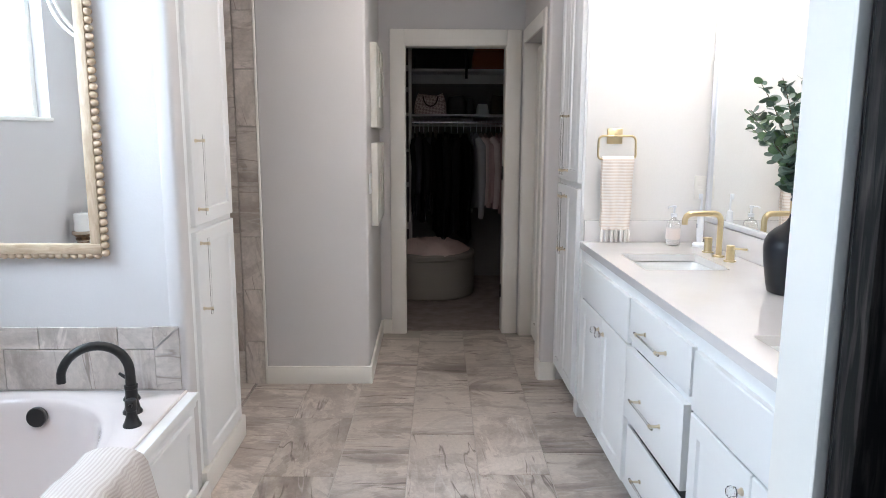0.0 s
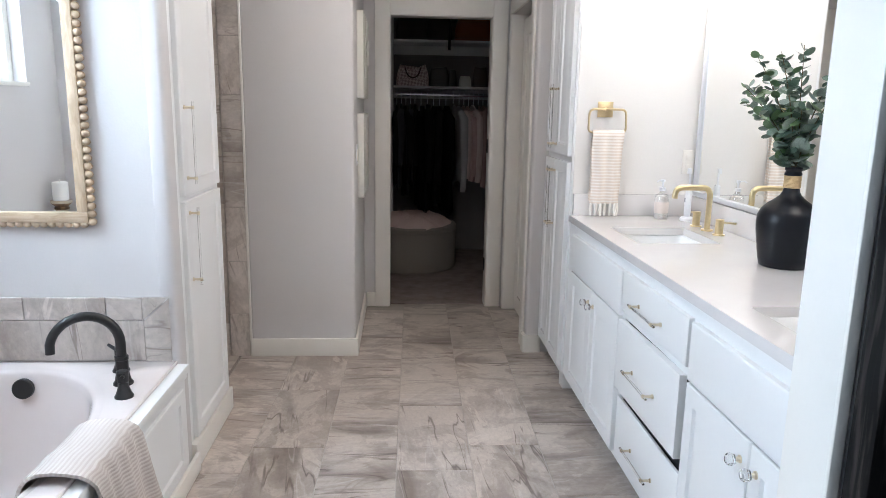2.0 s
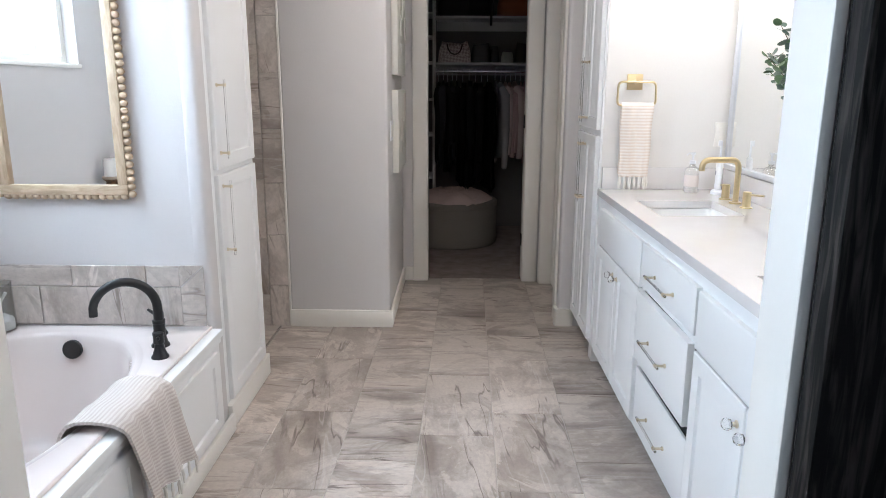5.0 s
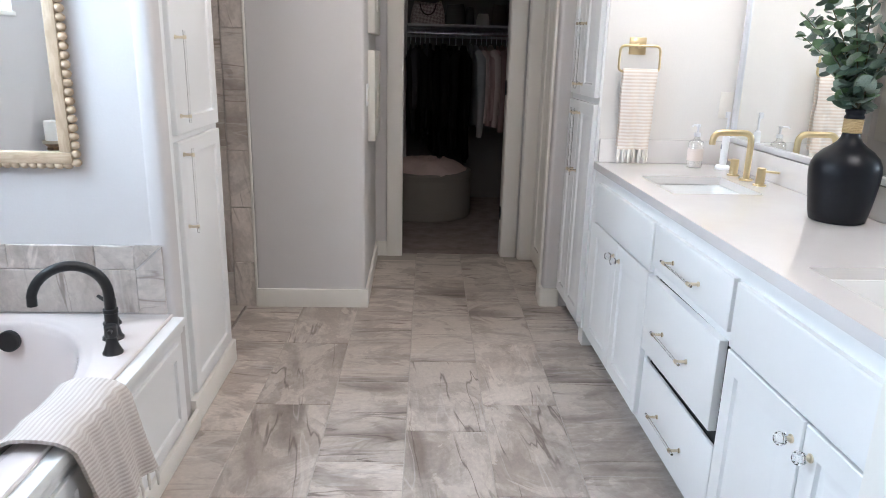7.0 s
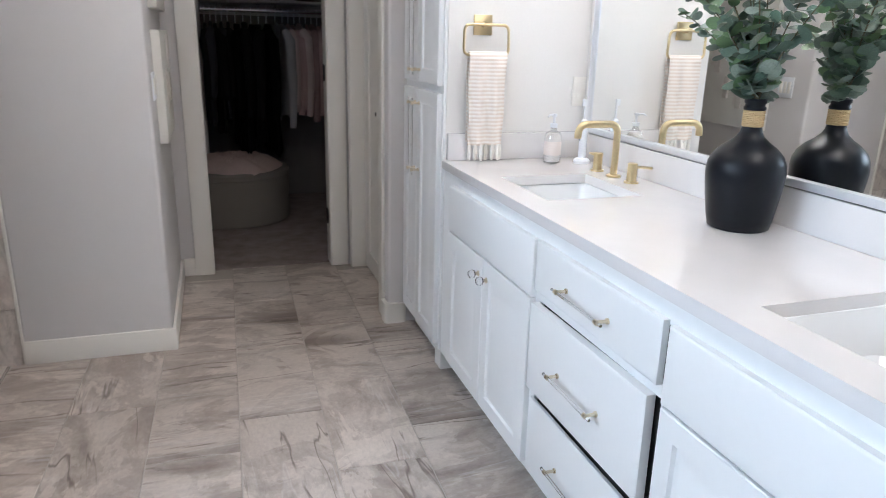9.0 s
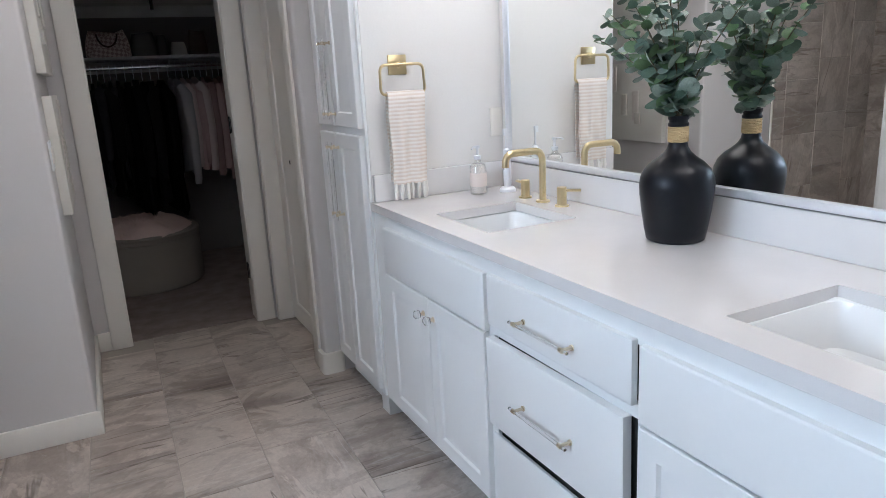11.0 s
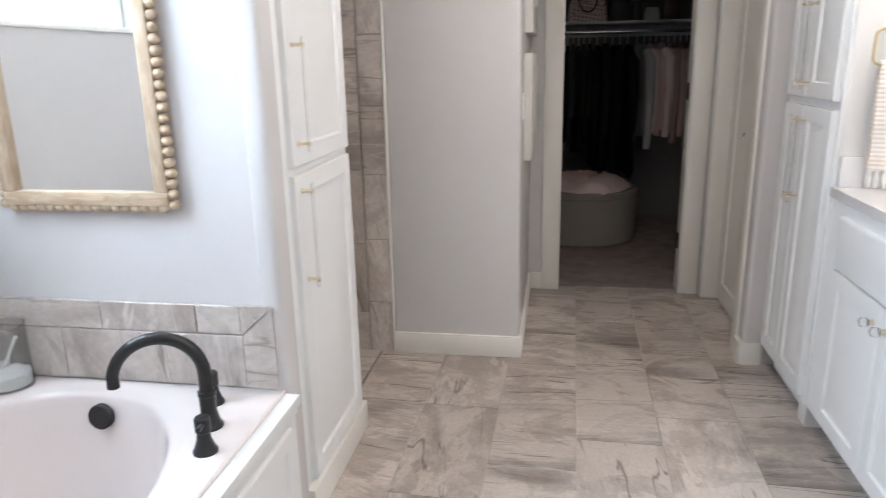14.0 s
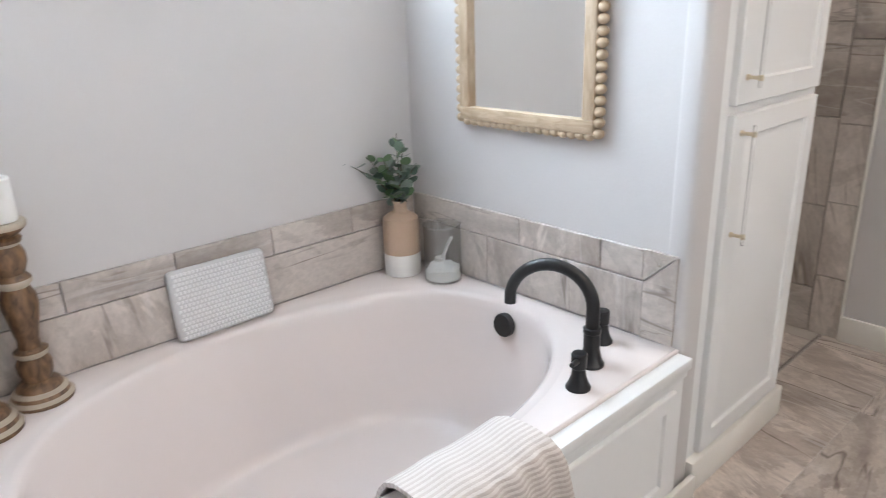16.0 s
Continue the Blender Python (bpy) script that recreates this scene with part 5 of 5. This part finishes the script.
def handbag(x, y, z, w2, d, h, mat, label, handle=True, slouch=0.15, seed=1, strap=None):
    b2 = thing("handbag", (x, y, z), label, "handbag", "closet bags")
    rng = random.Random(seed)
    bm = bmesh.new()
    n, loops = 28, []
    for t, k in ((0, 0.92), (0.06, 1.0), (0.4, 1.0), (0.7, 0.94), (0.92, 0.84), (1.0, 0.80)):
        lo = []
        for i in range(n):
            a = 2 * math.pi * i / n
            c, s = math.cos(a), math.sin(a)
            lo.append(bm.verts.new((x + w2 / 2 * (k * (1 - 0.06 * t)) * math.copysign(abs(c) ** 0.45, c), y + d / 2 * (1 - (0.15 + slouch) * t) * math.copysign(abs(s) ** 0.5, s), z + 0.0005 + h * t * (1 + slouch * 0.5 * t * math.sin(2 * a + seed)))))
        loops.append(lo)
    for a, c in zip(loops, loops[1:]):
        for i in range(n):
            bm.faces.new((a[i], a[(i + 1) % n], c[(i + 1) % n], c[i]))
    bm.faces.new(loops[0][::-1])
    bm.faces.new(loops[-1])
    part("body", bm, mat, b2, "", 50)
    if handle:
        for s in (-1, 1):
            part("handle", tube([(x + w2 * 0.22 * math.cos(a), y + s * d * 0.32 - (0.03 if s < 0 else 0), z + h * 0.93 + (h * 0.42 if strap is None else strap) * math.sin(a)) for a in [math.pi * q / 12 for q in range(13)]], 0.006, 8), M_STRAP, b2)
    return b2


M_STRAP = plain("brown_leather_strap", (0.07, 0.035, 0.025), 0.5)
M_BAGBLK = plain("black_leather", (0.014, 0.013, 0.013), 0.38, grain=150, bump=0.3)
M_BAGORG = plain("rust_leather", (0.34, 0.095, 0.035), 0.45, grain=120, bump=0.3, vary=0.15)
M_BAGBRN = plain("brown_leather", (0.06, 0.032, 0.024), 0.45, grain=120, bump=0.3)
M_CHECK = bpy.data.materials.new("checked_canvas")
M_CHECK.use_nodes = True
n, l = nodes(M_CHECK)
ck, tc = n.new("ShaderNodeTexChecker"), n.new("ShaderNodeTexCoord")
vr = n.new("ShaderNodeVectorRotate")
vr.inputs["Axis"].default_value, vr.inputs["Angle"].default_value = (0, 1, 0), 0.6
ck.inputs["Scale"].default_value = 48
ck.inputs["Color1"].default_value, ck.inputs["Color2"].default_value = (0.78, 0.68, 0.65, 1), (0.50, 0.37, 0.36, 1)
l.new(tc.outputs["Object"], vr.inputs["Vector"])
l.new(vr.outputs[0], ck.inputs["Vector"])
l.new(ck.outputs["Color"], n["Principled BSDF"].inputs["Base Color"])
n["Principled BSDF"].inputs["Roughness"].default_value = 0.6

S1, S2 = 1.6195, 2.0325
handbag(0.222, 6.82, S1, 0.31, 0.20, 0.175, M_CHECK, "pink and cream checked tote bag with brown handles", True, 0.25, 2, -0.09)
handbag(0.47, 6.85, S1, 0.20, 0.12, 0.17, M_BAGBLK, "small black leather handbag", False, 0.1, 3)
handbag(0.60, 6.88, S1, 0.09, 0.10, 0.15, M_BAGBLK, "narrow black leather pouch bag", False, 0.05, 5)
handbag(0.72, 6.87, S1, 0.12, 0.07, 0.10, M_CANVAS, "small pale fabric pouch", False, 0.05, 6)
handbag(0.86, 6.85, S1, 0.15, 0.12, 0.18, M_BAGBRN, "dark brown leather handbag", False, 0.1, 7)
handbag(0.22, 6.86, S2, 0.32, 0.18, 0.25, M_BAGBLK, "large black leather bag", False, 0.2, 8)
hb = handbag(0.46, 6.84, S2, 0.26, 0.18, 0.22, M_BAGBLK, "soft black bag with a hanging strap", False, 0.3, 9)
part("strap", tube([(0.55, 6.76, S2 + 0.16), (0.553, 6.693, S2 + 0.02), (0.553, 6.690, S2 - 0.09)], 0.012, 8), M_BAGBLK, hb)
handbag(0.79, 6.86, S2, 0.36, 0.2, 0.24, M_BAGORG, "rust orange leather weekend bag", True, 0.15, 10, 0.02)

# round ottoman with a fur throw
OC = Vector((0.215, 6.35, 0.004))
ot = thing("ottoman", OC, "round taupe upholstered ottoman on the closet carpet", "ottoman")
part("base", lathe([(0.385, 0), (0.398, 0.012), (0.402, 0.05), (0.402, 0.335), (0.399, 0.346)], OC, 56), M_SUEDE, ot)
part("lid", lathe([(0.400, 0.348), (0.407, 0.356), (0.407, 0.384), (0.395, 0.398), (0.32, 0.402), (0.0, 0.404)], OC, 56, caps=False), M_SUEDE, ot)
part("piping", tube([OC + Vector((0.404 * math.cos(2 * math.pi * k / 48), 0.404 * math.sin(2 * math.pi * k / 48), 0.347)) for k in range(49)], 0.005, 6), M_SUEDE, ot)
bm = bmesh.new()
loops = []
for r, z in ((0.0, 0.545), (0.08, 0.55), (0.16, 0.545), (0.24, 0.535), (0.30, 0.515), (0.345, 0.49), (0.37, 0.470), (0.378, 0.458)):
    lo = []
    for i in range(72):
        a = 2 * math.pi * i / 72
        q = Vector((math.cos(a), math.sin(a), 0))
        k = 1 + 0.10 * noise.noise(q * 1.3 + Vector((3, 1, 0))) + 0.05 * noise.noise(q * 6)
        z2 = z + 0.030 * noise.noise(q * r * 9 + Vector((5, 2, 1))) * (r > 0.01) + 0.012 * noise.noise(q * r * 40) * (0.01 < r < 0.36)
        lo.append(bm.verts.new(OC + q * max(r, 0.001) * k + Vector((0, 0, max(z2 - 0.004, 0.468 if r < 0.3 else 0.45) - 0.068))))
    loops.append(lo)
for a, b2 in zip(loops, loops[1:]):
    for i in range(72):
        bm.faces.new((a[i], a[(i + 1) % 72], b2[(i + 1) % 72], b2[i]))
fur = thing("fur_throw", OC + Vector((0, 0, 0.404)), "blush pink faux fur throw on the ottoman", "throw")
part("fur_cover", bm, M_FUR, fur, "", 60)
bm = bmesh.new()
rng = random.Random(5)
for k in range(2600):
    r, a = 0.37 * math.sqrt(rng.random()), rng.uniform(0, 2 * math.pi)
    z = 0.552 - 0.10 * (r / 0.37) ** 3
    p = OC + Vector((r * math.cos(a), r * math.sin(a), z - 0.094))
    d = Vector((rng.uniform(-1, 1), rng.uniform(-1, 1), 1.2)).normalized() * rng.uniform(0.03, 0.055)
    s = Vector((-math.sin(a), math.cos(a), 0)) * 0.004
    bm.faces.new((bm.verts.new(p - s), bm.verts.new(p + s), bm.verts.new(p + d)))
tagged(part("pile", bm, M_FUR, fur, "", 0), kind="stuff")

# white orb chandelier over the tub, seen in the wooden mirror
CC = Vector((-1.20, 1.87, 2.06))
ch = thing("orb_chandelier", CC, "white metal orb chandelier hanging over the tub", "chandelier")
for k, tilt in enumerate((0, 60, 120)):
    pts = []
    for q in range(49):
        a = 2 * math.pi * q / 48
        pts.append(CC + Matrix.Rotation(radians(tilt), 3, "Z") @ Vector((0.26 * math.cos(a), 0, 0.26 * math.sin(a))))
    part("hoop", tube(pts, 0.007, 8), M_TRIM, ch)
pts = [CC + Vector((0.255 * math.cos(2 * math.pi * q / 48), 0.255 * math.sin(2 * math.pi * q / 48), -0.03)) for q in range(49)]
part("ring", tube(pts, 0.007, 8), M_TRIM, ch)
part("stem", tube([CC + Vector((0, 0, -0.12)), CC + Vector((0, 0, 0.26)), (CC.x, CC.y, H - 0.01)], 0.008, 10), M_TRIM, ch)
part("ceiling_rose", lathe([(0.06, -0.02), (0.06, 0.0)], (CC.x, CC.y, H), 24), M_TRIM, ch)
for k in range(4):
    a = math.pi / 2 * k + 0.4
    p = CC + Vector((0.10 * math.cos(a), 0.10 * math.sin(a), -0.06))
    part("arm", tube([CC + Vector((0, 0, -0.10)), p + Vector((0, 0, -0.03)), p], 0.005, 8), M_TRIM, ch)
    part("candle_tube", lathe([(0.010, 0), (0.010, 0.09)], p, 12), M_WAX, ch)

# hinges of the closet door
for z in (0.30, 1.16):
    hg = thing("door_hinge", (0.729, 5.06, z), "dark bronze hinge on the closet jamb", "hinge", "closet hinges")
    part("leaf", box(0.7265, 0.7295, 5.045, 5.075, z - 0.045, z + 0.045, 0.001), M_BLACK, hg)
    part("pin", tube([(0.7265, 5.078, z - 0.048), (0.7265, 5.078, z + 0.048)], 0.005, 8), M_BLACK, hg)


# ---- tiles ----
def tile_mesh(name, a, b, h, mat, bevel=0.0018):
    """A flat tile a by b and h thick, with an eased edge, from its middle."""
    bm = bmesh.new()
    lo = [bm.verts.new((sx * a / 2, sy * b / 2, -h)) for sx, sy in ((-1, -1), (1, -1), (1, 1), (-1, 1))]
    mi = [bm.verts.new((sx * a / 2, sy * b / 2, -bevel)) for sx, sy in ((-1, -1), (1, -1), (1, 1), (-1, 1))]
    hi = [bm.verts.new((sx * (a / 2 - bevel), sy * (b / 2 - bevel), 0)) for sx, sy in ((-1, -1), (1, -1), (1, 1), (-1, 1))]
    for p, q in ((lo, mi), (mi, hi)):
        for i in range(4):
            bm.faces.new((p[i], p[(i + 1) % 4], q[(i + 1) % 4], q[i]))
    bm.faces.new(hi)
    return mesh_of(name, bm, mat, 0)


def lay(name, me, parent, m):
    ob = new(name, me)
    ob.parent = parent
    ob.matrix_local = Matrix.Translation(-at_world(parent)) @ m
    return ob


TW, TL, GAP = 0.305, 0.610, 0.0035
floor_tile = tile_mesh("tile", TW - GAP, TL - GAP, 0.008, M_FLOOR)
long_tile = tile_mesh("tile", TW - GAP, TL - GAP, 0.008, M_FLOOR_LONG)
for k in range(-4, 4):
    for n in range(-5, 5):
        x, y = 0.2625 + k * TW, 3.26 + 0.2033 * k + TL * n + TL / 2
        x += 0.018 * (y - 3.2)
        if 1.25 < y < 5.05 and -0.95 < x < 1.2:
            lay("tile", long_tile if k == -2 or (k in (0, 1) and y < 3.3) else floor_tile, FLOOR, Matrix.Translation((x, y, 0.0)) @ Matrix.Rotation(-0.018, 4, "Z"))
# shower floor and its edge strip
SH = structure("shower_floor", box(-1.69, -0.79, 3.27, 3.976, -0.003, 0.001), M_GROUT, "shower floor of small stone tiles", "floor")
small = tile_mesh("tile", 0.146, 0.146, 0.005, M_FLOOR)
for i in range(6):
    for j in range(4):
        lay("tile", small, SH, Matrix.Translation((-0.872 - i * 0.15, 3.36 + j * 0.15, 0.005)))
structure("shower_edge", box(-0.802, -0.792, 3.27, 3.95, 0, 0.007, 0.001), M_CHROME, "thin metal edge strip of the shower floor", "trim")

# shower wall tiles: an edge column beside the grey wall, then the field
SWALL = bpy.data.objects["shower_wall"]
UPR = Matrix.Rotation(radians(90), 4, "X")
edge_t, field_t = tile_mesh("tile", 0.112, 0.300, 0.008, M_WTILE), tile_mesh("tile", 0.300, 0.340, 0.008, M_WTILE)
for j in range(9):
    lay("tile", edge_t, SWALL, Matrix.Translation((-0.796, 3.966, 0.10 + j * 0.304)) @ UPR)
for i in range(3):
    for j in range(8):
        lay("tile", field_t, SWALL, Matrix.Translation((-1.007 - i * 0.304, 3.969, 0.02 + j * 0.344 + 0.12 * (i % 2))) @ UPR)
SIDE = Matrix.Rotation(radians(90), 4, "Z") @ UPR
side_t = tile_mesh("tile", 0.30, 0.60, 0.008, M_WTILE)
for i in range(2):
    for j in range(5):
        lay("tile", side_t, SWALL, Matrix.Translation((-1.680, 3.51 + i * 0.304, 0.2 + j * 0.604 + 0.3 * (i % 2))) @ SIDE)
structure("wall_bullnose", box(-0.742, -0.730, 3.961, 3.972, 0.0, H, 0.003), M_TRIM, "white tile edge strip on the wall corner", "trim")

# tile border behind the tub
def border(parent, along, at, lo, hi, z0, z1, mat=M_WTILE):
    if along == "x":
        me = tile_mesh("tile", hi - lo - 0.003, z1 - z0 - 0.003, 0.009, mat)
        lay("tile", me, parent, Matrix.Translation(((lo + hi) / 2, at - 0.010, (z0 + z1) / 2)) @ UPR)
    else:
        me = tile_mesh("tile", hi - lo - 0.003, z1 - z0 - 0.003, 0.009, mat)
        lay("tile", me, parent, Matrix.Translation((at + 0.010, (lo + hi) / 2, (z0 + z1) / 2)) @ SIDE)


WN, WW = bpy.data.objects["wall_north"], bpy.data.objects["wall_west"]
for x0, x1 in ((XW + 0.01, -1.23), (-1.23, -0.944), (-0.944, -0.815)):
    border(WN, "x", YN, x0, x1, 0.645, 0.730)
for x0, x1 in ((XW + 0.01, -1.362), (-1.362, -0.812)):
    border(WN, "x", YN, x0, x1, TZ + 0.002, 0.645, M_WTILE_UP)
# mitred end pieces
for pts in (((-0.815, 0.645), (-0.815, 0.730), (-0.722, 0.730)), ((-0.812, 0.641), (-0.812, TZ + 0.002), (-0.722, TZ + 0.002), (-0.722, 0.726))):
    bm = bmesh.new()
    f = bm.faces.new([bm.verts.new((x, YN, z)) for x, z in pts])
    r = bmesh.ops.extrude_face_region(bm, geom=[f])
    bmesh.ops.translate(bm, vec=(0, -0.010, 0), verts=[e for e in r["geom"] if isinstance(e, bmesh.types.BMVert)])
    bmesh.ops.translate(bm, vec=(0.768, -YN, -0.62), verts=bm.verts[:])
    ob = new("tile", mesh_of("tile", bm, M_WTILE, 0))
    ob.parent, ob.location = WN, (-0.768, YN, 0.62)
for y0, y1 in ((YS, 1.466), (1.466, 1.745), (1.745, 2.034), (2.034, 2.319), (2.319, YN - 0.01)):
    border(WW, "y", XW, y0, y1, 0.645, 0.730)
for y0, y1 in ((YS, 1.25), (1.25, 1.86), (1.86, YN - 0.01)):
    border(WW, "y", XW, y0, y1, TZ + 0.002, 0.645)
